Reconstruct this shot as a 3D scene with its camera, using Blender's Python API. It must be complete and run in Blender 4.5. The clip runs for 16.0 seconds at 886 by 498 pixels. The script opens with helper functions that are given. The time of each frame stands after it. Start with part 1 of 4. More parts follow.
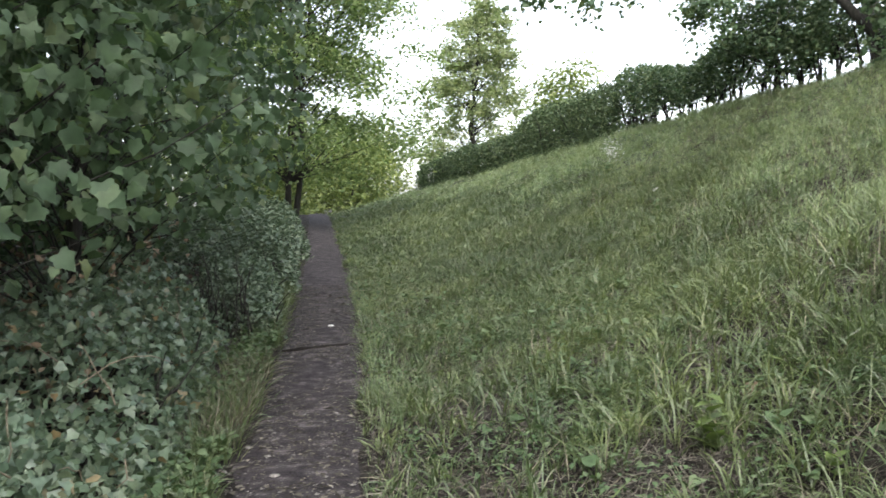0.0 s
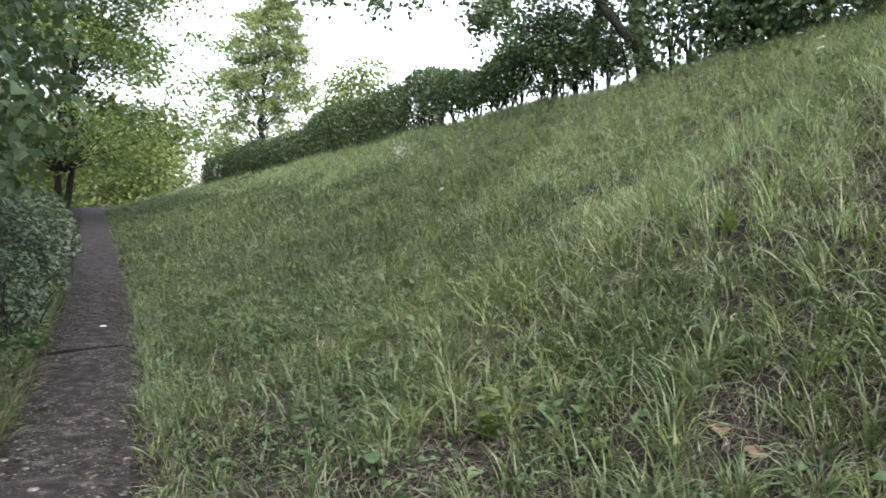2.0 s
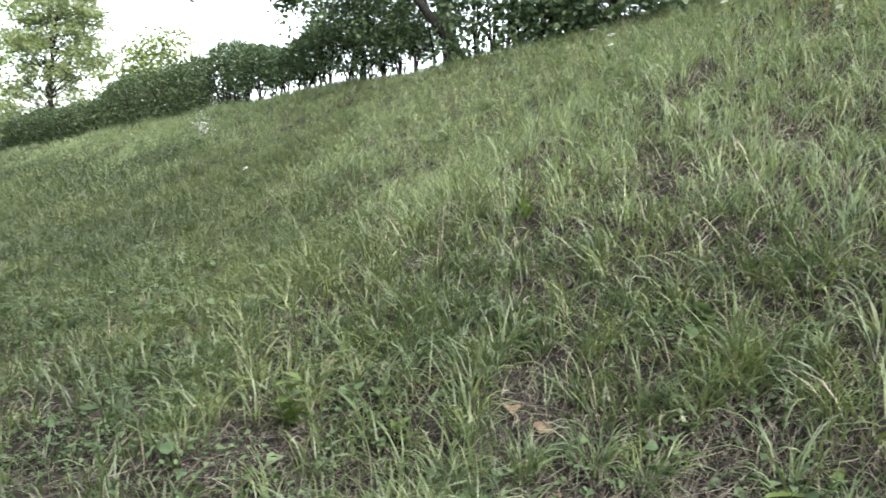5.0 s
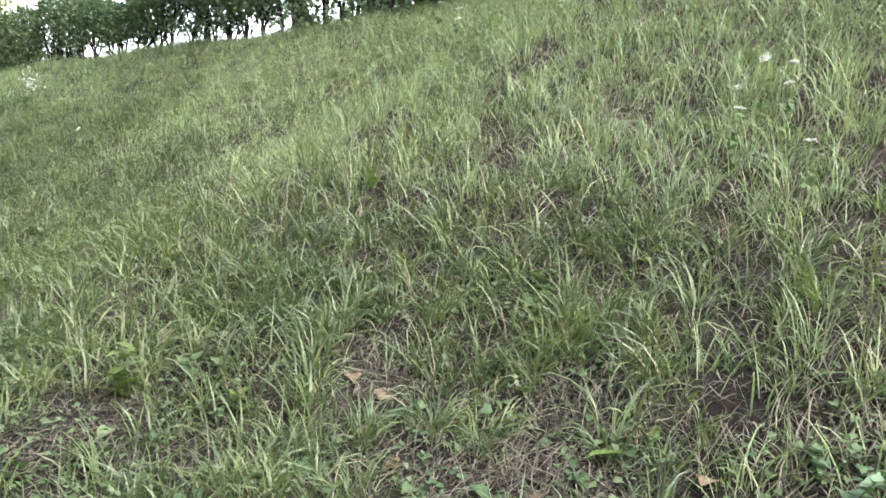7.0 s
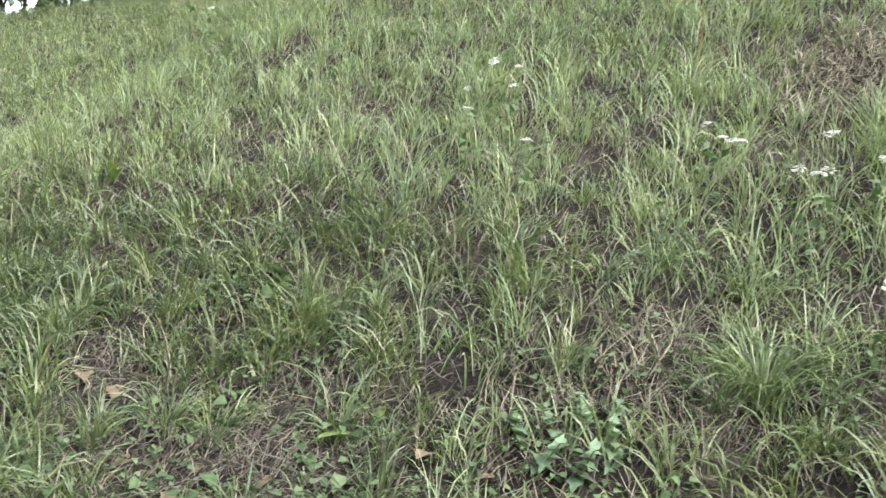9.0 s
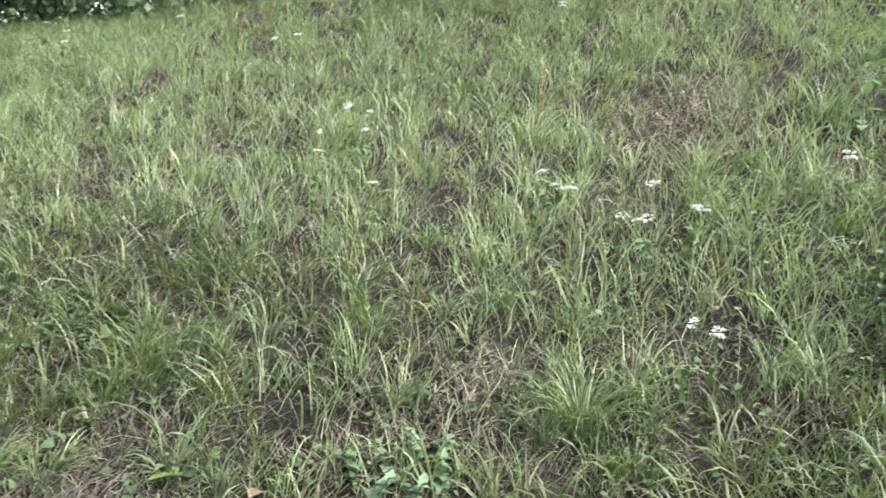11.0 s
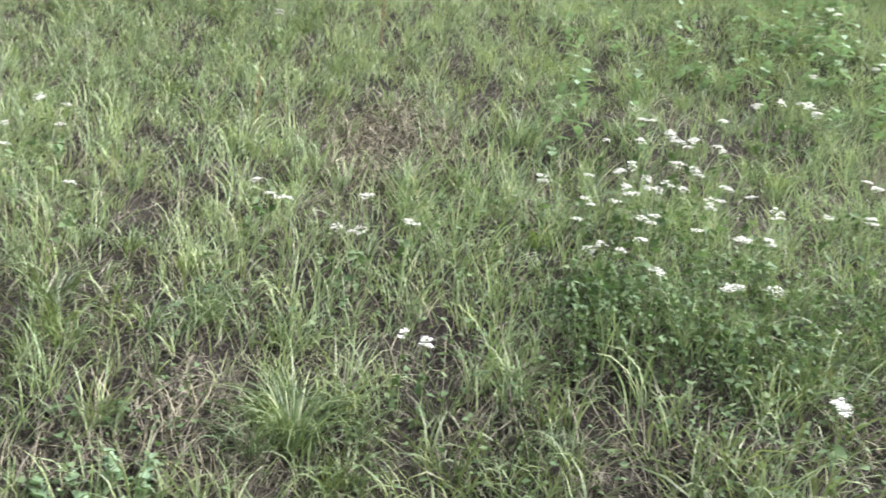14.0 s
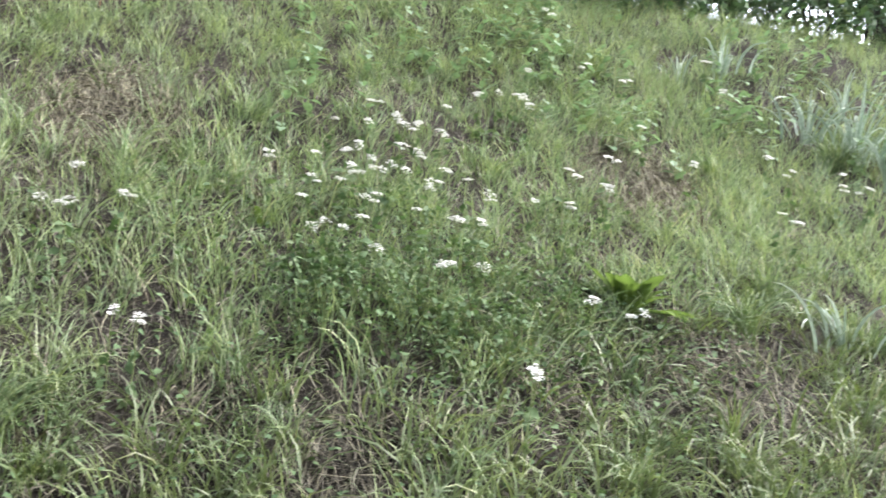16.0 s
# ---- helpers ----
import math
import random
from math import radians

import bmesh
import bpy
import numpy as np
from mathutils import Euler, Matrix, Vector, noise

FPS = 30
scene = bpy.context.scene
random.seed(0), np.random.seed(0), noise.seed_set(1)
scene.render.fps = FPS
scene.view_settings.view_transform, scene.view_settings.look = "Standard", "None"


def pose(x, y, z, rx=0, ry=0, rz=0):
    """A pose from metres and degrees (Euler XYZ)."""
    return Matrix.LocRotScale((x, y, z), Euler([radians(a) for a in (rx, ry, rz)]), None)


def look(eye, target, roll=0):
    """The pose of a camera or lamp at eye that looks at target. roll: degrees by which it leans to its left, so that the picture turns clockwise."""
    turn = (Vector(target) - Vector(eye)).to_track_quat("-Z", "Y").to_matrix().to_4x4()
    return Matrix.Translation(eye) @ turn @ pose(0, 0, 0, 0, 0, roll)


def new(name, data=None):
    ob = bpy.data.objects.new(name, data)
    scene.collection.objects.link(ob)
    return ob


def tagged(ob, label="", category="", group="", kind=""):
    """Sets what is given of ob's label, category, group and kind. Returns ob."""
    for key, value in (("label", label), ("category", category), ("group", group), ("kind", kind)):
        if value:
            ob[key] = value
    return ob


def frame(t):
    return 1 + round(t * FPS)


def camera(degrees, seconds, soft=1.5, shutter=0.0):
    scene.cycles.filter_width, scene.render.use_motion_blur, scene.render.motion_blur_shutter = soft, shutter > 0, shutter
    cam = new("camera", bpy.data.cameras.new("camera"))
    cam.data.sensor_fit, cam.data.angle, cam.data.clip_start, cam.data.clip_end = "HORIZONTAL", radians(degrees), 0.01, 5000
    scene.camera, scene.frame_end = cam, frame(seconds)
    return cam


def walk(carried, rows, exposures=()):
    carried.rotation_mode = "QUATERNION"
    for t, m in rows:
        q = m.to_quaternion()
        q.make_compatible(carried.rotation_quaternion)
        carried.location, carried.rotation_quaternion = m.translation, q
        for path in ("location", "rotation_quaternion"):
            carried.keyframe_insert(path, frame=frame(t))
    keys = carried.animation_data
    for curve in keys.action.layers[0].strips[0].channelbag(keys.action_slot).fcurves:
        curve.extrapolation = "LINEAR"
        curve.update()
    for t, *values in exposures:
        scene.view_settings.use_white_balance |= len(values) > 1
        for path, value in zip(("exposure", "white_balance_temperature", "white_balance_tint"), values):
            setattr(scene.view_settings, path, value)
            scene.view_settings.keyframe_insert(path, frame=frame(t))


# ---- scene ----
# ---- camera and its way ----
def aim(yaw, pitch, roll, eye):
    """yaw: degrees from +y towards +x."""
    y, p = radians(yaw), radians(pitch)
    d = Vector((math.sin(y) * math.cos(p), math.cos(y) * math.cos(p), math.sin(p)))
    return look(eye, Vector(eye) + d, roll)


cam = camera(53.41, 16.0, soft=1.5, shutter=0.4)
WAY = [
    (0, aim(9.971, -2.586, 0.520, (-0.000, 0.005, 1.606))),
    (0.5, aim(13.008, -1.961, 0.625, (-0.006, 0.045, 1.605))),
    (1, aim(16.699, -1.870, 0.961, (0.009, 0.038, 1.605))),
    (1.5, aim(20.452, -1.638, 1.308, (0.025, 0.021, 1.604))),
    (2, aim(23.583, -2.449, 1.637, (0.033, 0.032, 1.598))),
    (2.5, aim(26.085, -3.069, 1.902, (0.041, 0.035, 1.600))),
    (3, aim(28.592, -3.120, 2.177, (0.033, 0.042, 1.599))),
    (3.2, aim(29.258, -3.474, 1.805, (0.043, 0.048, 1.602))),
    (5.3, aim(38.094, -3.535, 2.944, (0.059, -0.007, 1.626))),
    (5.5, aim(39.641, -3.797, 2.981, (0.063, -0.014, 1.625))),
    (6, aim(42.529, -3.733, 3.458, (0.070, -0.027, 1.628))),
    (6.5, aim(45.189, -3.527, 4.286, (0.064, -0.041, 1.634))),
    (7, aim(45.892, -4.658, 4.126, (0.062, -0.037, 1.624))),
    (7.5, aim(48.517, -5.852, 3.744, (0.073, -0.036, 1.604))),
    (8, aim(52.343, -6.086, 3.926, (0.094, -0.072, 1.612))),
    (8.5, aim(58.725, -5.456, 4.258, (0.097, -0.201, 1.645))),
    (8.7, aim(59.434, -4.875, 4.264, (0.084, -0.246, 1.661))),
    (10.8, aim(66.352, -1.190, 4.991, (0.037, -0.524, 1.675))),
    (11, aim(67.831, -0.927, 5.173, (0.043, -0.507, 1.681))),
    (11.5, aim(71.134, -0.552, 5.623, (0.060, -0.469, 1.682))),
    (12, aim(73.567, -0.285, 5.913, (0.082, -0.465, 1.680))),
    (12.5, aim(75.618, 0.444, 6.000, (0.079, -0.456, 1.689))),
    (13, aim(78.552, 1.143, 6.242, (0.073, -0.442, 1.688))),
    (13.5, aim(83.200, 1.293, 6.435, (0.067, -0.454, 1.678))),
    (14, aim(86.634, 1.619, 6.380, (0.056, -0.463, 1.680))),
    (14.5, aim(91.237, 1.675, 6.530, (0.049, -0.492, 1.671))),
    (15, aim(94.865, 1.515, 6.427, (0.038, -0.512, 1.673))),
    (15.5, aim(98.954, 1.611, 6.534, (0.032, -0.529, 1.671))),
    (16, aim(103.480, 2.212, 6.671, (0.025, -0.541, 1.670))),
]
EXPOSURES = [(0, 2.08), (3.2, 2.06), (5.5, 2.58), (8, 2.8), (11, 2.92), (16, 2.98)]
walk(cam, WAY, EXPOSURES)

# ---- light: bright overcast ----
world = bpy.data.worlds.new("overcast")
scene.world = world
world.use_nodes = True
wn, wl = world.node_tree.nodes, world.node_tree.links
sky = wn.new("ShaderNodeTexSky")
sky.sky_type, sky.sun_disc = "NISHITA", False
sky.sun_elevation, sky.sun_rotation = radians(52), radians(190)
sky.air_density, sky.dust_density, sky.ozone_density = 1.0, 2.5, 1.0
soft_sky = wn.new("ShaderNodeHueSaturation")
soft_sky.inputs["Saturation"].default_value = 0.4
wl.new(sky.outputs[0], soft_sky.inputs["Color"])
wl.new(soft_sky.outputs[0], wn["Background"].inputs[0])
wn["Background"].inputs[1].default_value = 0.15
sun_data = bpy.data.lights.new("sun", "SUN")
sun_data.energy, sun_data.angle, sun_data.color = 0.8, radians(75), (1.0, 0.95, 0.87)
sun = new("sun", sun_data)
sun.matrix_world = look(Vector((math.sin(radians(190)), math.cos(radians(190)), math.tan(radians(52)))) * 30, (0, 0, 0))


# ---- materials ----
def nodes_of(name):
    m = bpy.data.materials.new(name)
    m.use_nodes = True
    return m, m.node_tree.nodes, m.node_tree.links


def ramp(n, stops):
    r = n.new("ShaderNodeValToRGB")
    while len(r.color_ramp.elements) < len(stops):
        r.color_ramp.elements.new(0.5)
    for e, (at, c) in zip(r.color_ramp.elements, stops):
        e.position, e.color = at, (*c, 1)
    return r


def noise_tex(n, l, scale, detail=4.0, rough=0.55, coord="Object"):
    c, t = n.new("ShaderNodeTexCoord"), n.new("ShaderNodeTexNoise")
    t.inputs["Scale"].default_value, t.inputs["Detail"].default_value, t.inputs["Roughness"].default_value = scale, detail, rough
    l.new(c.outputs[coord], t.inputs["Vector"])
    return t


def mixed(n, l, fac, a, b, how="MIX"):
    m = n.new("ShaderNodeMix")
    m.data_type, m.blend_type = "RGBA", how
    for socket, v in ((m.inputs[0], fac), (m.inputs[6], a), (m.inputs[7], b)):
        if isinstance(v, (int, float)):
            socket.default_value = v
        elif isinstance(v, tuple):
            socket.default_value = (*v, 1)
        else:
            l.new(v, socket)
    return m.outputs[2]


def leaf_material(name, stops, passing=0.35, rough=0.5, spec=0.35, patch=None, patch_scale=0.6, mottle=30, glow=(1.1, 1.2, 0.75), drift=0.0):
    """Leaves and blades: each its own shade, some light through them, drifts of another tone over metres."""
    m, n, l = nodes_of(name)
    out, bsdf = n["Material Output"], n["Principled BSDF"]
    geo = n.new("ShaderNodeNewGeometry")
    r = ramp(n, stops)
    l.new(geo.outputs["Random Per Island"], r.inputs[0])
    colour = r.outputs[0]
    if patch:
        t = noise_tex(n, l, patch_scale, 3)
        f = ramp(n, [(0.42, (0, 0, 0)), (0.62, (1, 1, 1))])
        l.new(t.outputs[0], f.inputs[0])
        colour = mixed(n, l, f.outputs[0], colour, mixed(n, l, 0.6, colour, patch))
    if drift:
        t = noise_tex(n, l, 5.5, 2)
        f = ramp(n, [(0.36, (0.76, 0.86, 1.0)), (0.5, (1.0, 1.0, 1.0)), (0.64, (1.16, 1.14, 0.78))])
        l.new(t.outputs[0], f.inputs[0])
        colour = mixed(n, l, drift, colour, mixed(n, l, 1.0, colour, f.outputs[0], "MULTIPLY"))
    fine = noise_tex(n, l, mottle, 3)
    g = ramp(n, [(0.3, (0.72, 0.72, 0.72)), (0.7, (1.2, 1.2, 1.2))])
    l.new(fine.outputs[0], g.inputs[0])
    colour = mixed(n, l, 1.0, colour, g.outputs[0], "MULTIPLY")
    l.new(colour, bsdf.inputs["Base Color"])
    bsdf.inputs["Roughness"].default_value, bsdf.inputs["Specular IOR Level"].default_value = rough, spec
    tr, mx = n.new("ShaderNodeBsdfTranslucent"), n.new("ShaderNodeMixShader")
    l.new(mixed(n, l, 1.0, colour, glow, "MULTIPLY"), tr.inputs[0])
    mx.inputs[0].default_value = passing
    l.new(bsdf.outputs[0], mx.inputs[1]), l.new(tr.outputs[0], mx.inputs[2]), l.new(mx.outputs[0], out.inputs[0])
    return m


def rough_material(name, stops, scale, fine_scale, bump=0.4, rough=0.9, depth=0.01, stretch=(1, 1, 1), spec=0.2):
    """Soil, bark, stone: two scales of noise in colour and relief."""
    m, n, l = nodes_of(name)
    bsdf = n["Principled BSDF"]
    a, b = noise_tex(n, l, scale, 5), noise_tex(n, l, fine_scale, 6, 0.65)
    for t in (a, b):
        mp = n.new("ShaderNodeMapping")
        mp.inputs["Scale"].default_value = stretch
        l.new(t.inputs["Vector"].links[0].from_socket, mp.inputs[0]), l.new(mp.outputs[0], t.inputs["Vector"])
    r = ramp(n, stops)
    s = n.new("ShaderNodeMath")
    s.operation = "MULTIPLY_ADD"
    s.inputs[1].default_value = 0.6
    half = n.new("ShaderNodeMath")
    half.operation, half.inputs[1].default_value = "MULTIPLY", 0.4
    l.new(b.outputs[0], half.inputs[0]), l.new(a.outputs[0], s.inputs[0]), l.new(half.outputs[0], s.inputs[2])
    l.new(s.outputs[0], r.inputs[0]), l.new(r.outputs[0], bsdf.inputs["Base Color"])
    bp = n.new("ShaderNodeBump")
    bp.inputs["Strength"].default_value, bp.inputs["Distance"].default_value = bump, depth
    l.new(b.outputs[0], bp.inputs["Height"]), l.new(bp.outputs[0], bsdf.inputs["Normal"])
    bsdf.inputs["Roughness"].default_value, bsdf.inputs["Specular IOR Level"].default_value = rough, spec
    return m


M_SOIL = rough_material("thatch_and_soil", [(0.37, (0.009, 0.007, 0.006)), (0.46, (0.022, 0.018, 0.016)), (0.54, (0.029, 0.025, 0.021)), (0.63, (0.073, 0.063, 0.054))], 3.2, 60, 1.0, 0.95, 0.03)
M_PATH = rough_material("trodden_earth", [(0.34, (0.014, 0.012, 0.014)), (0.46, (0.034, 0.029, 0.032)), (0.56, (0.060, 0.052, 0.055)), (0.66, (0.170, 0.152, 0.153))], 9, 90, 1.0, 0.9, 0.02, (1.0, 1.1, 1))
M_TWIG = rough_material("dry_stalk", [(0.3, (0.10, 0.08, 0.055)), (0.7, (0.27, 0.23, 0.17))], 8, 60, 0.3, 0.8, 0.003)
M_BARK = rough_material("bark", [(0.3, (0.013, 0.012, 0.011)), (0.5, (0.029, 0.027, 0.023)), (0.7, (0.064, 0.062, 0.053))], 6, 30, 0.8, 0.9, 0.02, (1, 1, 0.25))
M_STONE = rough_material("pale_stone", [(0.35, (0.07, 0.065, 0.06)), (0.55, (0.17, 0.16, 0.15)), (0.72, (0.42, 0.40, 0.38))], 20, 120, 0.3, 0.8, 0.003)
# Lower green and upper pale tones, spread further to hold the bank's light gradient.
M_GRASS = leaf_material("grass", [(0, (0.053, 0.083, 0.034)), (0.5, (0.081, 0.116, 0.051)), (0.85, (0.111, 0.144, 0.069)), (0.96, (0.156, 0.180, 0.106)), (1, (0.224, 0.218, 0.157))], 0.34, 0.36, 0.5, (0.172, 0.21, 0.095), 0.55, glow=(1.06, 1.1, 0.75), drift=0.6)
M_MEADOW = leaf_material("dry_meadow_grass", [(0, (0.152, 0.217, 0.106)), (0.45, (0.202, 0.273, 0.140)), (0.8, (0.240, 0.303, 0.168)), (0.95, (0.306, 0.337, 0.228)), (1, (0.397, 0.398, 0.299))], 0.35, 0.45, 0.38, (0.222, 0.272, 0.145), 0.5, glow=(1.06, 1.1, 0.77), drift=0.45)
M_TUFT = leaf_material("tuft_grass", [(0, (0.073, 0.114, 0.048)), (0.6, (0.123, 0.170, 0.078)), (1, (0.198, 0.241, 0.126))], 0.32, 0.36, 0.5, glow=(1.06, 1.1, 0.74), drift=0.7)
M_STRAW = leaf_material("straw", [(0, (0.056, 0.048, 0.036)), (0.5, (0.125, 0.113, 0.082)), (1, (0.283, 0.261, 0.197))], 0.15, 0.7, 0.2)
# Broad grass blades with the sky's gloss put into their pale colour.
M_SKY_SHEEN = leaf_material("sky_sheen_grass", [(0, (0.19, 0.25, 0.20)), (0.6, (0.30, 0.36, 0.31)), (1, (0.44, 0.49, 0.44))], 0.2, 0.32, 0.6, glow=(0.95, 1.05, 0.95))
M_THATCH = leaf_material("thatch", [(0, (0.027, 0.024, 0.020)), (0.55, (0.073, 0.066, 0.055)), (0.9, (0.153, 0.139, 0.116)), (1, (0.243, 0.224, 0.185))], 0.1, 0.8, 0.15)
M_WEED = leaf_material("weeds", [(0, (0.05, 0.085, 0.04)), (0.6, (0.085, 0.132, 0.064)), (1, (0.135, 0.18, 0.095))], 0.3, 0.6, 0.22)
M_YELLOW = leaf_material("young_leaf", [(0, (0.075, 0.120, 0.036)), (1, (0.145, 0.198, 0.061))], 0.35, 0.5, 0.3, mottle=14)
M_DEAD = leaf_material("dead_leaf", [(0, (0.075, 0.05, 0.034)), (0.6, (0.15, 0.11, 0.075)), (1, (0.25, 0.20, 0.145))], 0.1, 0.7, 0.2)
M_HERB = leaf_material("pale_herb_leaf", [(0, (0.097, 0.163, 0.094)), (0.6, (0.158, 0.235, 0.144)), (1, (0.242, 0.314, 0.207))], 0.3, 0.4, 0.5)
M_MAPLE = leaf_material("maple_leaf", [(0, (0.050, 0.081, 0.046)), (0.5, (0.078, 0.122, 0.067)), (0.88, (0.097, 0.138, 0.074)), (1, (0.123, 0.148, 0.071))], 0.42, 0.55, 0.25, mottle=18)
M_IVY = leaf_material("ivy_leaf", [(0, (0.084, 0.130, 0.088)), (0.6, (0.134, 0.186, 0.124)), (0.95, (0.187, 0.232, 0.161)), (1, (0.256, 0.174, 0.088))], 0.32, 0.4, 0.55)
M_SNOWBERRY = leaf_material("snowberry_leaf", [(0, (0.065, 0.099, 0.069)), (0.6, (0.112, 0.155, 0.103)), (1, (0.163, 0.202, 0.133))], 0.25, 0.45, 0.4)
# Hedge and crest leaves lightened, veiling glare put into their colour.
M_HEDGE = leaf_material("hazed_hedge_leaf", [(0, (0.048, 0.081, 0.039)), (0.7, (0.090, 0.131, 0.065)), (1, (0.144, 0.175, 0.090))], 0.28, 0.55, 0.3)
M_DARK = leaf_material("hazed_crest_leaf", [(0, (0.049, 0.090, 0.047)), (0.7, (0.093, 0.144, 0.074)), (1, (0.154, 0.190, 0.097))], 0.32, 0.5, 0.35)
M_LIME = leaf_material("lime_leaf", [(0, (0.09, 0.13, 0.04)), (0.6, (0.16, 0.205, 0.065)), (1, (0.26, 0.30, 0.095))], 0.32, 0.5, 0.35)
M_ASH = leaf_material("grey_green_leaf", [(0, (0.144, 0.180, 0.100)), (0.6, (0.228, 0.270, 0.150)), (1, (0.336, 0.360, 0.213))], 0.6, 0.5, 0.35)
M_LINDEN = leaf_material("linden_leaf", [(0, (0.100, 0.151, 0.061)), (0.6, (0.173, 0.238, 0.097)), (1, (0.290, 0.353, 0.150))], 0.5, 0.5, 0.35)
M_PETAL = leaf_material("white_petal", [(0, (0.68, 0.68, 0.66)), (1, (0.86, 0.86, 0.85))], 0.25, 0.7, 0.2, mottle=300, glow=(1, 1, 1))
M_STEM = leaf_material("green_stem", [(0, (0.10, 0.14, 0.05)), (1, (0.19, 0.22, 0.10))], 0.1, 0.6, 0.3)
M_RUSTY = leaf_material("rusty_seed", [(0, (0.165, 0.081, 0.044)), (1, (0.285, 0.180, 0.099))], 0.2, 0.7, 0.2)
M_METAL = rough_material("weathered_pole", [(0.3, (0.10, 0.10, 0.10)), (0.7, (0.2, 0.2, 0.2))], 5, 60, 0.1, 0.6)

# ---- mesh helpers ----
rng = np.random.default_rng(7)
TABLE = np.random.default_rng(3).random((256, 256))


def vnoise(x, y, size, seed=0):
    """Smooth noise from 0 to 1 with features of that size in metres."""
    x, y = np.asarray(x, float) / size + 17.3 * seed, np.asarray(y, float) / size + 9.1 * seed
    i, j = np.floor(x).astype(int), np.floor(y).astype(int)
    u, v = x - i, y - j
    u, v = u * u * (3 - 2 * u), v * v * (3 - 2 * v)
    at = lambda a, b: TABLE[a % 256, b % 256]
    return (at(i, j) * (1 - u) + at(i + 1, j) * u) * (1 - v) + (at(i, j + 1) * (1 - u) + at(i + 1, j + 1) * u) * v


def mesh_of(name, verts, faces, material, smooth=True):
    me = bpy.data.meshes.new(name)
    verts, faces = np.asarray(verts, np.float32).reshape(-1, 3), np.asarray(faces, np.int32)
    k = faces.shape[1]
    me.vertices.add(len(verts)), me.loops.add(faces.size), me.polygons.add(len(faces))
    me.vertices.foreach_set("co", verts.ravel())
    me.loops.foreach_set("vertex_index", faces.ravel())
    me.polygons.foreach_set("loop_start", np.arange(0, faces.size, k, dtype=np.int32))
    me.polygons.foreach_set("use_smooth", np.full(len(faces), smooth))
    me.update(calc_edges=True)
    me.validate()
    me.materials.append(material)
    return me


def part(name, verts, faces, material, parent, label="", smooth=True, kind=""):
    ob = new(name, mesh_of(name, verts, faces, material, smooth))
    ob.parent = parent
    return tagged(ob, label, kind=kind)


def thing(name, at, label, category, group="", kind=""):
    """The Empty at the foot of a thing."""
    ob = new(name)
    ob.location = at
    ob.empty_display_size = 0.1
    return tagged(ob, label, category, group, kind)


def joined(pieces):
    """(verts, faces) pairs of one face size as one."""
    vs, fs, n = [], [], 0
    for v, f in pieces:
        vs.append(np.asarray(v).reshape(-1, 3)), fs.append(np.asarray(f) + n)
        n += len(vs[-1])
    return np.concatenate(vs), np.concatenate(fs)


def tube(points, radii, sides=6):
    """A tapered tube of quads along points, closed to a tip."""
    p, r = np.asarray(points, float), np.asarray(radii, float)
    d = np.gradient(p, axis=0)
    d /= np.linalg.norm(d, axis=1, keepdims=True) + 1e-9
    ref = np.where(np.abs(d[:, 2:]) > 0.9, [[1.0, 0, 0]], [[0, 0, 1.0]])
    a = np.cross(d, ref)
    a /= np.linalg.norm(a, axis=1, keepdims=True) + 1e-9
    b = np.cross(d, a)
    ang = np.linspace(0, 2 * np.pi, sides, endpoint=False)
    v = p[:, None] + r[:, None, None] * (np.cos(ang)[None, :, None] * a[:, None] + np.sin(ang)[None, :, None] * b[:, None])
    k, s = np.meshgrid(np.arange(len(p) - 1), np.arange(sides), indexing="ij")
    f = np.stack([k * sides + s, k * sides + (s + 1) % sides, (k + 1) * sides + (s + 1) % sides, (k + 1) * sides + s], -1).reshape(-1, 4)
    return v.reshape(-1, 3), f


def bent(a, b, sag, steps=5, wiggle=0.0):
    """A limb's line from a to b, bowed by sag upward, a little crooked."""
    t = np.linspace(0, 1, steps)[:, None]
    line = np.asarray(a) * (1 - t) + np.asarray(b) * t
    line[:, 2] += (sag * 4 * t * (1 - t))[:, 0]
    line[1:-1] += rng.normal(0, wiggle, (steps - 2, 3)) if wiggle else 0
    return line


def blades(base, heading, lean, bend, length, width, segments=3, late=1.0):
    """Grass blades as triangles: base (n, 3), heading, lean and bend in radians, length and width in metres. late: above 1 the blade stands at first and droops towards its tip."""
    n = len(base)
    ts = np.linspace(0, 1, segments + 1)
    side = np.stack([-np.sin(heading), np.cos(heading), np.zeros(n)], -1)
    flat, turn, veer = rng.normal(0, 0.45, n), rng.normal(0, 0.7, n), rng.normal(0, 0.22, n)
    p, rows = base.copy(), []
    for k, t in enumerate(ts):
        ang = lean + bend * min(1.0, t + 0.5 / segments) ** late
        h = heading + veer * t
        way = np.stack([np.cos(h) * np.sin(ang), np.sin(h) * np.sin(ang), np.cos(ang)], -1)
        w = width * (1 - t) ** 0.6 * (0.7 if k == 0 else 1.0)
        roll = flat + turn * t
        edge = (side * np.cos(roll)[:, None] + np.cross(way, side) * np.sin(roll)[:, None]) * w[:, None] / 2
        rows += [p - edge, p + edge] if k < segments else [p]
        p = p + (length / segments)[:, None] * way
    v = np.stack(rows, 1)
    per = v.shape[1]
    f = []
    for k in range(segments - 1):
        a = 2 * k
        f += [(a, a + 1, a + 3), (a, a + 3, a + 2)]
    a = 2 * (segments - 1)
    f.append((a, a + 1, a + 2))
    faces = (np.arange(n)[:, None, None] * per + np.array(f)[None]).reshape(-1, 3)
    return v.reshape(-1, 3), faces


